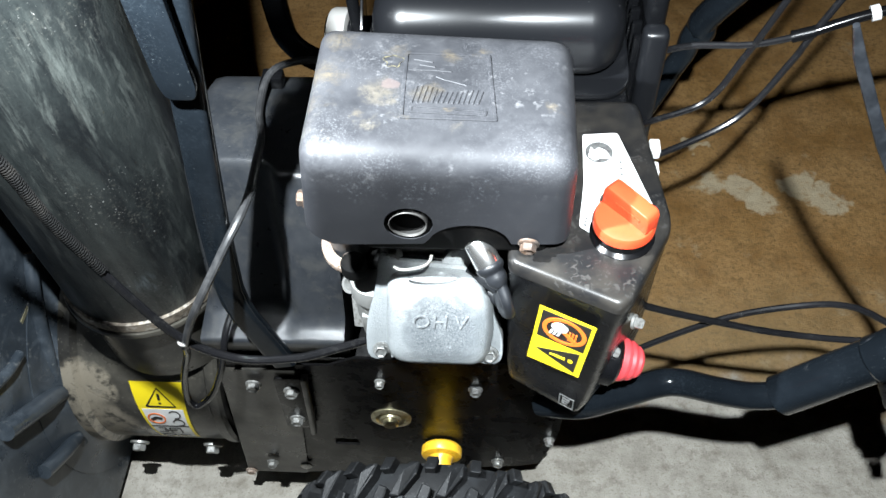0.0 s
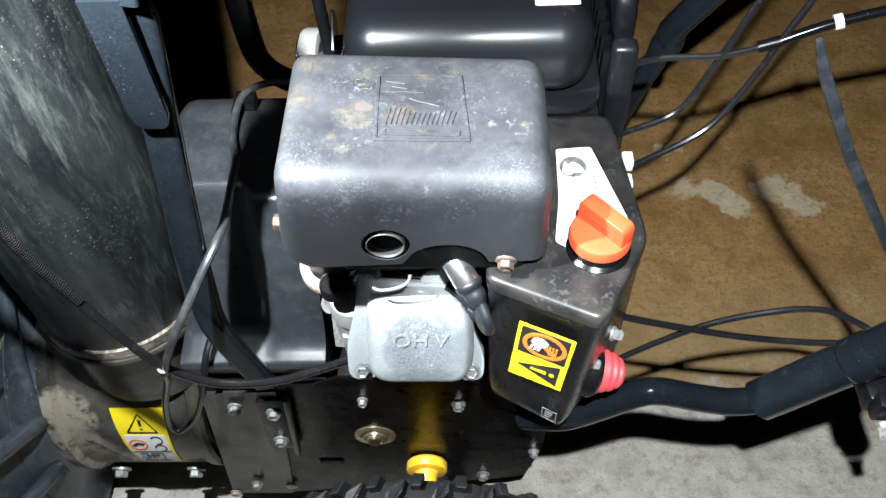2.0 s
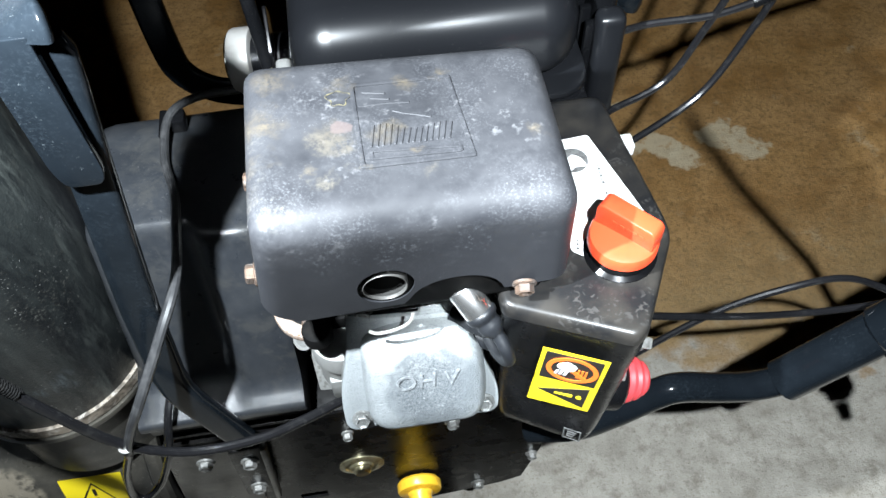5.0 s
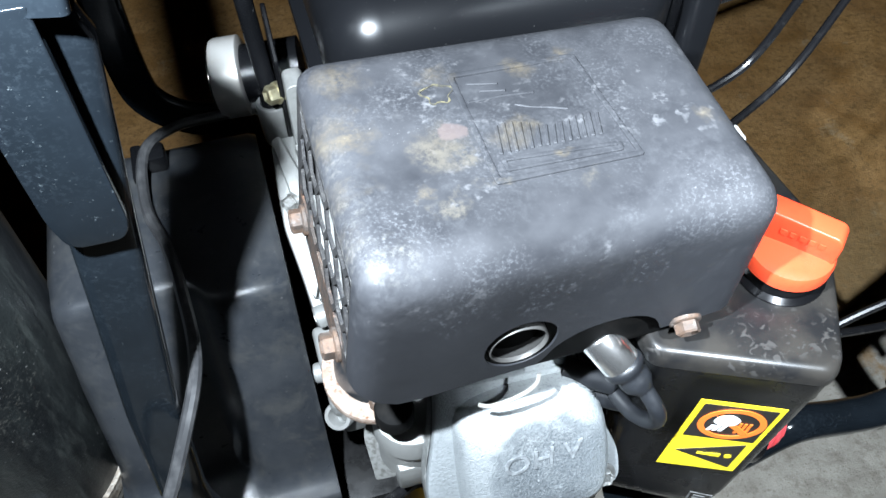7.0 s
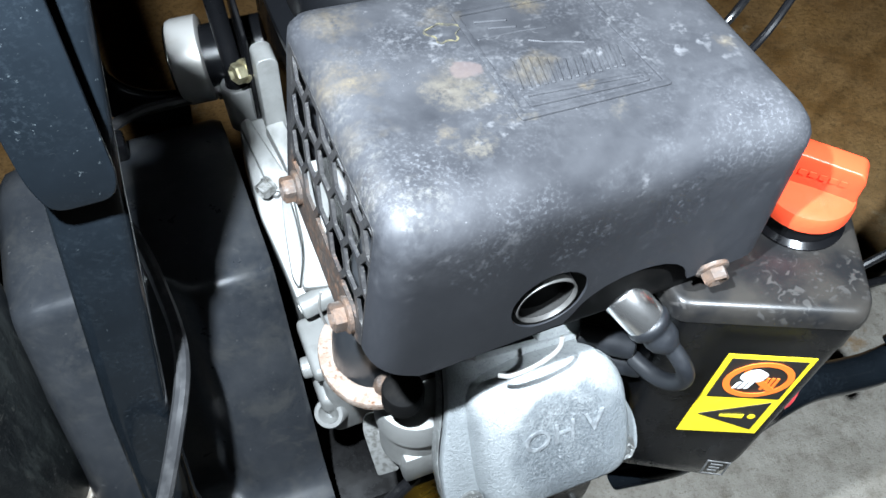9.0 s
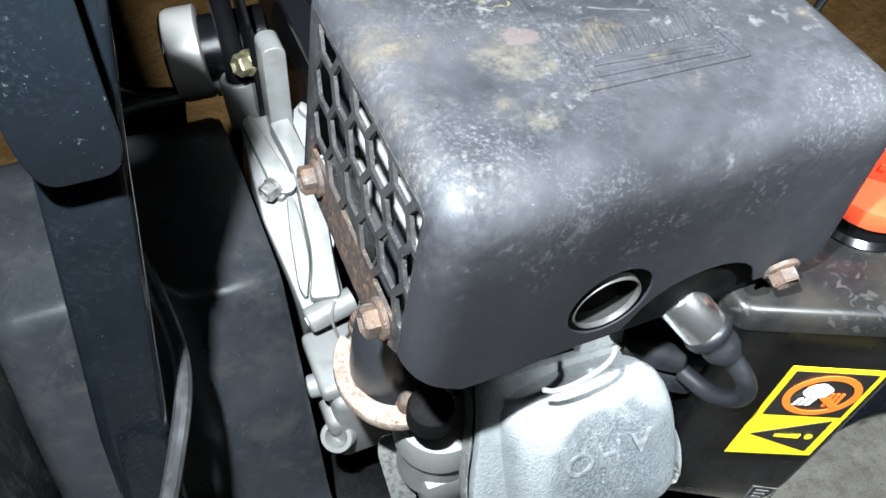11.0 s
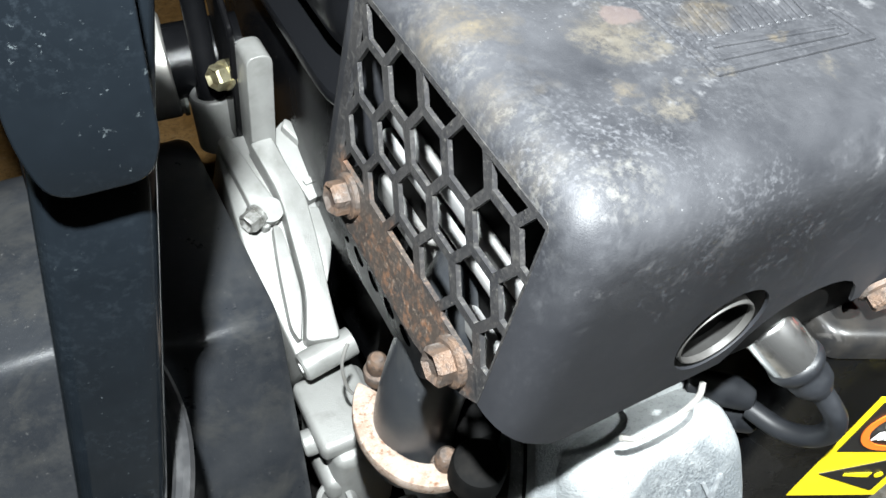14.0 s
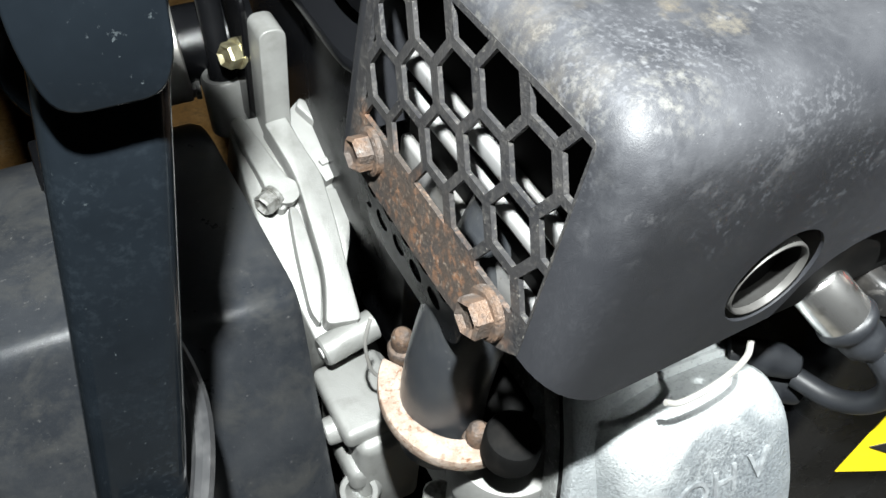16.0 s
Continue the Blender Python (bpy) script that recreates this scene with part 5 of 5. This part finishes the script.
part("joint_flange", prism(rounded([(-0.149, 0.35), (-0.16, 0.21), (-0.154, 0.21), (-0.142, 0.35)], 0.002, 2), CY - 0.0135, CY - 0.004, "y", 0.0014, 2), m_dusty, chassis, "worn upright edge of the joint strip")
for x, z, m, r in ((-0.204, 0.328, m_zinc, 0.0068), (-0.165, 0.315, m_zinc, 0.0068), (-0.171, 0.244, m_zinc, 0.0068), (-0.228, 0.108, m_zinc, 0.0058), (0.034, 0.318, m_zinc, 0.006), (-0.068, 0.329, m_zinc, 0.0046), (0.12, 0.192, m_zinc, 0.005), (0.06, 0.12, m_zinc, 0.0062)):
    part("bolt", hex_bolt((x, CY - (0.0075 if x < -0.15 else 0.0), z), (0, -1, 0), r, 0.008, 1.3), m, chassis, "zinc flanged bolt", 25)
part("rivet", turned([(0.0075, -0.001), (0.0075, 0.0015), (0.005, 0.003), (0, 0.003)], (-0.188, CY - 0.004, 0.09), (0, -1, 0), 20), m_zinc, chassis, "flat pale rivet")
part("rusty_corner", hex_bolt((-0.266, CY - 0.004, 0.066), (0, -1, 0), 0.006, 0.005, 1.3), m_rust, chassis, "rusted bolt")
wash = part("bearing_washer", turned([(0.0235, 0.0), (0.0235, 0.0015), (0.0175, 0.003), (0.0165, 0.0015), (0.0125, 0.002), (0.0115, 0.0045), (0.0085, 0.005), (0.0085, 0.0035), (0, 0.0035)], (-0.064, CY, 0.238), (0, -1, 0), 40), m_brassy, chassis, "yellow-zinc bearing washer")
part("axle_pin", turned([(0.009, 0.004), (0.009, 0.009), (0.007, 0.011), (0, 0.011)], (-0.064, CY, 0.238), (0, -1, 0), 24), m_brassy, wash, "domed pin end")

# -- wheel --
AX, WR, WY0, WY1 = -0.008, 0.166, 0.294, 0.388
wheel = new("wheel")
wheel.parent = blower
wheel["label"] = "chunky black snow tyre on a yellow rim"
wy = (WY0 + WY1) / 2
carc = turned([(0.085, -0.034), (0.1, -0.044), (0.125, -0.047), (0.145, -0.0435), (0.152, -0.03), (0.154, 0.0), (0.152, 0.03), (0.145, 0.0435), (0.125, 0.047), (0.1, 0.044), (0.085, 0.034), (0.085, -0.034)], (AX, wy, WR), (0, 1, 0), 64)
tyre = part("tyre", carc, m_tyre, wheel, "deep-lugged black rubber tyre", 40)
rng = random.Random(4)
lug_meshes = {}
NL = 22


def lug_piece(kind, a):
    """One tread block; kind gives its plan on the unrolled tread as (round, across) corners."""
    plans = {
        "v_lug": [(-0.017, 0.004), (-0.006, 0.002), (0.012, 0.026), (0.014, 0.04), (0.002, 0.04), (-0.002, 0.029)],
        "bar_lug": [(-0.012, 0.0), (0.0, -0.004), (0.004, 0.012), (-0.006, 0.016)],
        "shoulder_lug": [(-0.008, 0.031), (0.004, 0.031), (0.007, 0.047), (-0.006, 0.047)],
    }
    side = -1 if a < 0 else 1
    bm = bmesh.new()
    lo, hi = [], []
    for u, v in plans[kind]:
        shoulder = max(0, v - 0.03) * 0.5
        for r, ring, sh in ((0.15 - shoulder, lo, 1.08), (WR - shoulder, hi, 0.94)):
            ang = u * sh / WR
            ring.append(bm.verts.new((math.sin(ang) * r, side * v, math.cos(ang) * r)))
    bm.faces.new(hi)
    bm.faces.new(lo)
    n = len(lo)
    for i in range(n):
        bm.faces.new((lo[i], lo[(i + 1) % n], hi[(i + 1) % n], hi[i]))
    bmesh.ops.recalc_face_normals(bm, faces=bm.faces)
    return bevel(bm, 0.0012, 1, 40)


for kind in ("v_lug", "bar_lug", "shoulder_lug"):
    for sgn in (-1, 1):
        bm = lug_piece(kind, sgn)
        me = bpy.data.meshes.new(kind)
        bm.to_mesh(me)
        bm.free()
        me.materials.append(m_tyre)
        lug_meshes[kind, sgn] = me
for i in range(NL):
    for sgn in (-1, 1):
        for kind, ph in (("v_lug", 0.0), ("shoulder_lug", 0.55), ("bar_lug", 0.5)):
            a = 2 * math.pi * (i + ph + (0.5 if sgn > 0 else 0.0)) / NL + rng.uniform(-0.008, 0.008)
            ob = new(kind, lug_meshes[kind, sgn])
            ob.parent = tyre
            ob.matrix_basis = Matrix.Translation(Vector((AX, wy, WR)) - BASE) @ Matrix.Rotation(a, 4, "Y")
part("rim", turned([(0.086, -0.036), (0.09, -0.038), (0.09, -0.033), (0.08, -0.03), (0.07, -0.01), (0.03, -0.006), (0.03, 0.0), (0.07, 0.0), (0.08, 0.03), (0.09, 0.033), (0.09, 0.038), (0.086, 0.036), (0.082, 0.028)], (AX, wy, WR), (0, 1, 0), 48), m_rim, wheel, "yellow enamelled rim")
part("hub", turned([(0.0125, -0.02), (0.0125, 0.104), (0.0145, 0.109), (0.0235, 0.1105), (0.0245, 0.112), (0.0245, 0.1205), (0.022, 0.1235), (0, 0.1235)], (AX, wy, WR), (0, 1, 0), 32), m_rim, wheel, "yellow hub tube")

# -- impeller drum, auger housing and chute --
DY, DZ, DR = 0.622, 0.195, 0.157
drum = part("impeller_housing", turned([(DR, -0.262), (DR + 0.004, -0.266), (DR + 0.004, -0.276), (DR, -0.279), (DR, -0.425), (DR + 0.008, -0.43), (DR + 0.008, -0.452), (DR - 0.01, -0.452), (DR - 0.01, -0.262)], (0, DY, DZ), (1, 0, 0), 96), m_dusty, blower, "dusty black steel impeller drum")
part("drum_back", turned([(DR - 0.002, -0.268), (DR - 0.002, -0.272), (0, -0.272)], (0, DY, DZ), (1, 0, 0), 64), m_gloss, drum, "black drum end plate")
for x in (-0.398, -0.302):
    part("bolt", hex_bolt((x, DY - 0.152, DZ - 0.062), (0, -1, -0.3), 0.0085, 0.012, 1.4), m_zinc, drum, "zinc flanged bolt", 25)


def on_drum(u, s, h=0.0006):
    """A place on the drum: u along x, s metres round it upwards from its near side."""
    a = s / DR
    return Vector((u, DY - (DR + h) * math.cos(a), DZ + (DR + h) * math.sin(a)))


TU0, TU1, TS0, TS1, SK, TAPER = -0.374, -0.311, -0.034, 0.082, 0.05, 0.0147


def tag_place(a, c, h):
    """A place on the label by fractions of its width and height."""
    k = SK * c * (TS1 - TS0)
    left = TU0 + TAPER * (1 - c)
    return on_drum(left + (TU1 - left) * a + k, TS0 + c * (TS1 - TS0), h)


def tag_patch(a, b, c, d, h, n=3):
    """A thin patch by fractions of the label's width and height."""
    bm, rows = bmesh.new(), []
    for i in range(n + 1):
        q = c + (d - c) * i / n
        rows.append([bm.verts.new(tag_place(*p)) for p in ((a, q, h), (b, q, h), (b, q, h - 0.0004), (a, q, h - 0.0004))])
    for lo, hi in zip(rows, rows[1:]):
        for i in range(4):
            bm.faces.new((lo[i], lo[(i + 1) % 4], hi[(i + 1) % 4], hi[i]))
    bm.faces.new(rows[0])
    bm.faces.new(rows[-1])
    return bm


tag = part("danger_label", tag_patch(0, 1, 0, 1, 0.0012, 8), m_yellow, drum, "yellow and white danger label on the drum")
part("white_field", tag_patch(0.07, 0.93, 0.04, 0.64, 0.0018, 6), m_white, tag, "white field")
part("field_line", tag_patch(0.07, 0.93, 0.33, 0.345, 0.0022, 1), m_black, tag)


def tag_line(points, w=0.03, h=0.0023):
    """A thin printed stroke by fractions, as one strip."""
    W = TU1 - TU0
    pts = [tag_place(a, c, h) for a, c in points]
    bm, rows = bmesh.new(), []
    for i, p in enumerate(pts):
        e = pts[min(i + 1, len(pts) - 1)] - pts[max(i - 1, 0)]
        nrm = Vector((0, p.y - DY, p.z - DZ)).normalized()
        if e.length < 1e-7:
            e = pts[min(i + 1, len(pts) - 1)] - p
        s = e.cross(nrm).normalized() * w * W * 0.5
        rows.append([bm.verts.new(q) for q in (p - s, p + s, p + s + nrm * 0.0004, p - s + nrm * 0.0004)])
    for a, b in zip(rows, rows[1:]):
        for i in range(4):
            bm.faces.new((a[i], a[(i + 1) % 4], b[(i + 1) % 4], b[i]))
    bm.faces.new(rows[0])
    bm.faces.new(rows[-1])
    return bm


def arc(cx, cy, rx, ry, a, b, n=12):
    return [(cx + rx * math.cos(math.radians(a + (b - a) * i / n)), cy + ry * math.sin(math.radians(a + (b - a) * i / n))) for i in range(n + 1)]


part("triangle", tag_line([(0.2, 0.69), (0.8, 0.69), (0.5, 0.93), (0.2, 0.69)], 0.035), m_black, tag, "black warning triangle")
part("mark", join(tag_line([(0.5, 0.86), (0.5, 0.78)], 0.05), tag_line([(0.5, 0.745), (0.5, 0.73)], 0.05)), m_black, tag)
part("ring", tag_line(arc(0.3, 0.49, 0.18, 0.085, 0, 360, 20), 0.03), m_oprint, tag, "red prohibition ring")
part("ring_symbol", tag_line([(0.18, 0.47), (0.3, 0.51), (0.42, 0.49)], 0.07), m_black, tag)
part("arrows", join(tag_line(arc(0.72, 0.56, 0.12, 0.06, 150, -100), 0.025), tag_line(arc(0.75, 0.42, 0.12, 0.06, 170, -100), 0.025)), m_black, tag, "curved arrows")
part("pictograms", join(tag_line([(0.15, 0.2), (0.35, 0.2), (0.35, 0.3), (0.2, 0.3)], 0.03), tag_line([(0.45, 0.18), (0.45, 0.3), (0.7, 0.3), (0.7, 0.18)], 0.03), tag_line([(0.3, 0.24), (0.6, 0.24)], 0.04), tag_line(arc(0.3, 0.1, 0.16, 0.03, 0, 360), 0.025), tag_line([(0.5, 0.08), (0.65, 0.13), (0.85, 0.1), (0.6, 0.09)], 0.025)), m_black, tag, "black line drawings")

# auger housing: back plate, side sheet and stiffening ribs
hx = -0.456
ah = plate(rounded([(0.02, 0.02), (1.1, 0.02), (1.1, 0.42), (0.96, 0.52), (0.2, 0.52), (0.02, 0.42)], 0.05, 5), [circle(DY, DZ, DR - 0.01, 48)], hx - 0.004, hx, "x")
auger = part("auger_housing", ah, m_auger, blower, "glossy black auger housing")
for lo, hi in (((hx - 0.5, 0.02, 0.02), (hx - 0.005, 0.025, 0.42)), ((hx - 0.5, 1.095, 0.02), (hx - 0.005, 1.1, 0.42)), ((hx - 0.42, 0.08, 0.505), (hx - 0.005, 1.04, 0.51))):
    part("housing_sheet", rbox(lo, hi, 0.001), m_gloss, auger)
for pts, r in ((((0.005, 0.478, 0.258), (0.008, 0.44, 0.296), (0.006, 0.39, 0.34)), 0.011), (((0.005, 0.448, 0.192), (0.008, 0.42, 0.214), (0.006, 0.385, 0.24)), 0.009), (((0.002, 0.566, 0.412), (0.004, 0.53, 0.372), (0.004, 0.495, 0.31), (0.003, 0.468, 0.24), (0.001, 0.45, 0.17)), 0.008), (((0.002, 0.47, 0.36), (0.003, 0.44, 0.37), (0.002, 0.39, 0.4)), 0.006)):
    part("rib", tube([(hx + x, y, z) for x, y, z in pts], r, 14, 5), m_auger, auger, "pressed stiffening rib")
part("drum_collar", turned([(DR + 0.006, 0.014), (DR + 0.014, 0.008), (DR + 0.03, 0.003), (DR + 0.05, 0.0012), (DR + 0.05, -0.001)], (hx, DY, DZ), (1, 0, 0), 72), m_auger, auger, "flared collar round the drum")
part("paint_dash", rbox((hx + 0.0, 0.5, 0.372), (hx + 0.0008, 0.52, 0.377), 0.0002), m_brassy, auger, "yellow chalk dash")

CX, CYY, CR = -0.321, 0.562, 0.086
neck = part("chute_neck", turned([(CR - 0.004, 0.3), (CR - 0.004, 0.412), (CR - 0.008, 0.412), (CR - 0.008, 0.3)], (CX, CYY, 0), (0, 0, 1), 72), m_dusty, blower, "black steel chute neck")
part("ring", turned([(CR - 0.004, 0.4), (CR + 0.006, 0.4), (CR + 0.007, 0.403), (CR + 0.006, 0.407), (CR - 0.004, 0.407)], (CX, CYY, 0), (0, 0, 1), 72), m_dusty, neck, "dusty black chute ring")
chute = part("discharge_chute", turned([(CR, 0.413), (CR + 0.001, 0.416), (CR + 0.004, 0.9), (CR + 0.006, 1.02), (CR + 0.002, 1.02), (CR - 0.003, 0.414)], (CX, CYY, 0), (0, 0, 1), 96), m_chute, blower, "scratched black steel discharge chute")
part("lower_band", turned([(CR + 0.001, 0.408), (CR + 0.004, 0.409), (CR + 0.004, 0.422), (CR + 0.001, 0.423)], (CX, CYY, 0), (0, 0, 1), 96), m_scraped, chute, "chipped, scraped edge band")

# -- chute bracket: a leg with a wider sleeve, bending over the belt cover --


def squash(w, h):
    return rounded([(-w, -h), (w, -h), (w, h), (-w, h)], min(w, h) * 0.95, 5)


leg_line = [Vector(p) for p in ((-0.1525, 0.4465, 0.405), (-0.1745, 0.449, 0.489), (-0.1785, 0.451, 0.508), (-0.1795, 0.453, 0.53), (-0.173, 0.46, 0.615), (-0.164, 0.4625, 0.684), (-0.1555, 0.4655, 0.75), (-0.1435, 0.467, 0.836), (-0.1425, 0.467, 0.845))]
bracket = part("chute_bracket", sweep(leg_line, lambda t: squash(0.0128 - (0.004 if t > 0.98 else 0.0), 0.006), (0, -1, 0)), m_tube, blower, "blue-black flattened steel chute bracket")
sl_out = rounded([(-0.0095, 0.0), (0.0095, 0.0), (0.0128, 0.008), (0.0128, 0.102), (-0.0128, 0.102), (-0.0128, 0.014)], [0.006, 0.005, 0.006, 0.001, 0.001, 0.007], 5)
part("sleeve", in_pose(prism(sl_out, -0.0032, 0.0032, "z", 0.0016, 3), on_plane((-0.1556, 0.4555, 0.754), (1, 0, 0), (0.102, 0, 1))), m_tube, bracket, "flat blue-black front bar with a rounded end")
part("bridge", sweep(spline([(-0.1452, 0.4555, 0.8515), (-0.145, 0.4575, 0.857), (-0.1475, 0.463, 0.8595), (-0.161, 0.482, 0.861), (-0.17, 0.51, 0.8615), (-0.172, 0.62, 0.862), (-0.172, 0.7, 0.861), (-0.171, 0.725, 0.852), (-0.171, 0.73, 0.82)], 6), squash(0.0128, 0.0032), (0, 0, 1)), m_tube, bracket, "flat bar bridging the belt cover")
part("rear_leg", sweep(spline([(-0.171, 0.73, 0.825), (-0.17, 0.73, 0.7), (-0.169, 0.73, 0.6), (-0.162, 0.728, 0.568), (-0.14, 0.722, 0.552), (-0.11, 0.715, 0.548)], 6), squash(0.013, 0.004), (0, -1, 0)), m_tube, bracket, "flat black rear leg")

# -- handlebar --
hb = [(0.1, 0.425, 0.375), (0.135, 0.41, 0.405), (0.165, 0.405, 0.437), (0.195, 0.405, 0.463), (0.215, 0.405, 0.468), (0.25, 0.405, 0.455), (0.282, 0.405, 0.447), (0.31, 0.405, 0.455), (0.34, 0.405, 0.49), (0.4, 0.405, 0.565), (0.6, 0.41, 0.82), (0.75, 0.42, 1.0)]
handle = part("handlebar", tube(hb, 0.0125, 20), m_tube, blower, "bent black steel handlebar")
sd = Vector((0.31, 0, 0.385)).normalized()
s0 = Vector((0.305, 0.405, 0.449))
part("sleeve", sweep([s0, s0 + sd * 0.06, s0 + sd * 0.16, s0 + sd * 0.5], squash(0.0175, 0.0175), (0, -1, 0)), m_tube, handle, "larger upper tube, slit along its underside")
low_side = Vector((0.62, -0.6, -0.5))
low_side = (low_side - low_side.dot(sd) * sd).normalized() * 0.0172
part("slit", sweep([s0 + sd * (0.004 + 0.012 * i) + low_side for i in range(8)], lambda t: squash(0.0022 - 0.0012 * abs(math.sin(9 * t)), 0.0008), low_side), m_scraped, handle, "scraped bright edge of the slit")
part("clamp", in_pose(join(rbox((-0.012, -0.02, -0.012), (0.012, 0.014, 0.012), 0.004), rbox((-0.009, -0.03, -0.008), (0.009, -0.016, 0.02), 0.003)), Matrix.Translation(s0 + sd * 0.095 + Vector((0.018, -0.012, -0.02)))), m_plastic, handle, "black cable clamp")
part("clamp_bolt", hex_bolt(s0 + sd * 0.095 + Vector((0.02, -0.042, -0.028)), (0.1, -1, -0.4), 0.006, 0.014, 1.1), m_zinc, handle, "bright clamp bolt", 25)
m_strap = mat("dull_strap", (0.012, 0.0135, 0.016), 0.32)
tint(m_strap, noise_fac(m_strap, 60, 5, 0.45, 0.7), (0.03, 0.033, 0.038))
part("lever", sweep([(0.404, 0.385, 0.535), (0.394, 0.388, 0.558), (0.36, 0.4, 0.621), (0.334, 0.4, 0.676), (0.272, 0.401, 0.776), (0.2375, 0.402, 0.84), (0.229, 0.402, 0.86)], lambda t: squash(0.0042 - 0.001 * t - (0.0015 if t > 0.9 else 0.0), 0.0018), (0, -1, 0)), m_strap, handle, "long flat black strap tail standing off the handlebar")
part("lever_collar", turned([(0.0185, -0.012), (0.02, -0.01), (0.02, 0.01), (0.0185, 0.012)], s0 + sd * 0.1, sd, 28), m_tube, handle, "black collar")
part("rear_tube", tube([(0.19, 0.77, 0.37), (0.225, 0.785, 0.43), (0.255, 0.8, 0.49), (0.3, 0.8, 0.585), (0.6, 0.8, 0.95)], 0.0125, 18), m_tube, handle, "black steel tube of the far handlebar leg")
part("rear_sleeve", tube([(0.268, 0.8, 0.52), (0.3, 0.8, 0.585), (0.6, 0.8, 0.95)], 0.0152, 18), m_tube, handle, "larger upper tube of the far leg")

# -- control cables --


def cable(name, pts, r, label, material=None, parent=None):
    return part(name, tube(pts, r, 10), material or m_cable, parent or blower, label)


cable("chute_cable", [(-0.29, 0.41, 0.78), (-0.272, 0.41, 0.738), (-0.266, 0.412, 0.671), (-0.241, 0.411, 0.574), (-0.216, 0.41, 0.51), (-0.176, 0.41, 0.478), (-0.124, 0.413, 0.476), (-0.085, 0.42, 0.484), (-0.05, 0.435, 0.48)], 0.0039, "black sheathed chute cable")


def coil(points, r, wire, pitch):
    """A close-wound spring along a line."""
    line = spline(points, 12)
    out, run = [], 0.0
    for i, p in enumerate(line[:-1]):
        d = (line[i + 1] - p)
        u = d.normalized().cross(Vector((0, 1, 0))).normalized()
        v = d.normalized().cross(u)
        k = max(2, int(d.length / pitch * 8))
        for j in range(k):
            a = 2 * math.pi * (run + d.length * j / k) / pitch
            out.append(p + d * (j / k) + (u * math.cos(a) + v * math.sin(a)) * r)
        run += d.length
    return sweep(out, circle(0, 0, wire, 5))


part("spring", coil([(-0.29, 0.41, 0.78), (-0.272, 0.41, 0.738), (-0.266, 0.412, 0.671), (-0.25, 0.4115, 0.61)], 0.004, 0.0009, 0.0022), m_dark, blower, "close-wound wire spring round the cable")
m_sheath = mat("grey_sheath", (0.03, 0.0305, 0.032), 0.3)
tint(m_sheath, noise_fac(m_sheath, 120, 5, 0.45, 0.65), (0.055, 0.055, 0.056))
cable("clutch_cable", [(-0.217, 0.408, 0.5), (-0.203, 0.409, 0.535), (-0.187, 0.413, 0.567), (-0.163, 0.444, 0.602), (-0.15, 0.48, 0.614), (-0.153, 0.53, 0.606), (-0.16, 0.575, 0.591), (-0.17, 0.615, 0.586), (-0.166, 0.655, 0.592), (-0.145, 0.677, 0.588), (-0.11, 0.69, 0.578)], 0.0037, "grey-black control cable over the belt cover", m_sheath)
cable("loop_cable", [(-0.217, 0.41, 0.5), (-0.232, 0.425, 0.455), (-0.256, 0.435, 0.39), (-0.271, 0.44, 0.332), (-0.266, 0.44, 0.31), (-0.243, 0.442, 0.337), (-0.222, 0.445, 0.385), (-0.214, 0.449, 0.41), (-0.21, 0.458, 0.428), (-0.206, 0.475, 0.438), (-0.2, 0.51, 0.44)], 0.0036, "black cable looping down beside the drum")
part("cable_tie", turned([(0.0042, -0.0007), (0.0054, -0.0007), (0.0054, 0.0007), (0.0042, 0.0007)], (-0.216, 0.409, 0.508), (0.3, 0.1, 1), 20), m_satin, blower, "bright wire tie")
cable("throttle_cable", [(0.163, 0.56, 0.62), (0.185, 0.59, 0.6), (0.231, 0.6, 0.615), (0.252, 0.6, 0.666), (0.27, 0.6, 0.722), (0.32, 0.62, 0.85)], 0.0029, "grey-black throttle cable")
cable("drive_cable", [(0.167, 0.54, 0.6), (0.193, 0.565, 0.585), (0.258, 0.59, 0.605), (0.29, 0.6, 0.66), (0.299, 0.6, 0.69), (0.33, 0.61, 0.76)], 0.0029, "grey-black drive cable")
cb = cable("sheathed_cable", [(0.18, 0.62, 0.65), (0.21, 0.61, 0.668), (0.254, 0.6, 0.678), (0.291, 0.6, 0.688), (0.315, 0.6, 0.698)], 0.0029, "grey-black cable with a metal ferrule")
part("ferrule", tube([(0.283, 0.6, 0.686), (0.3, 0.6, 0.692)], 0.005, 12, 1), m_plastic, cb, "black ferrule")
part("rod", tube([(0.295, 0.6, 0.69), (0.34, 0.6, 0.71), (0.41, 0.6, 0.73)], 0.0042, 12, 4), m_gloss, cb, "bright cable end rod")
part("rod_cap", tube([(0.336, 0.6, 0.709), (0.342, 0.6, 0.711)], 0.0062, 14, 1), m_white, cb, "white plastic cap")
cable("auger_cable", [(0.165, 0.43, 0.56), (0.18, 0.44, 0.535), (0.235, 0.445, 0.508), (0.304, 0.45, 0.481), (0.379, 0.45, 0.472), (0.43, 0.44, 0.5)], 0.0031, "black cable running back under the handlebar")
cable("shift_rod", [(0.165, 0.43, 0.45), (0.182, 0.44, 0.462), (0.251, 0.45, 0.503), (0.311, 0.45, 0.527), (0.35, 0.45, 0.527), (0.383, 0.445, 0.512), (0.4, 0.43, 0.51)], 0.0029, "grey cable arching to the handlebar")
for x, y, z in ((0.178, 0.53, 0.63), (0.179, 0.522, 0.612), (0.18, 0.514, 0.595)):
    part("cable_clip", rbox((x - 0.004, y - 0.0065, z - 0.0055), (x + 0.005, y + 0.0065, z + 0.0055), 0.0016), m_white, box, "white plastic clip")
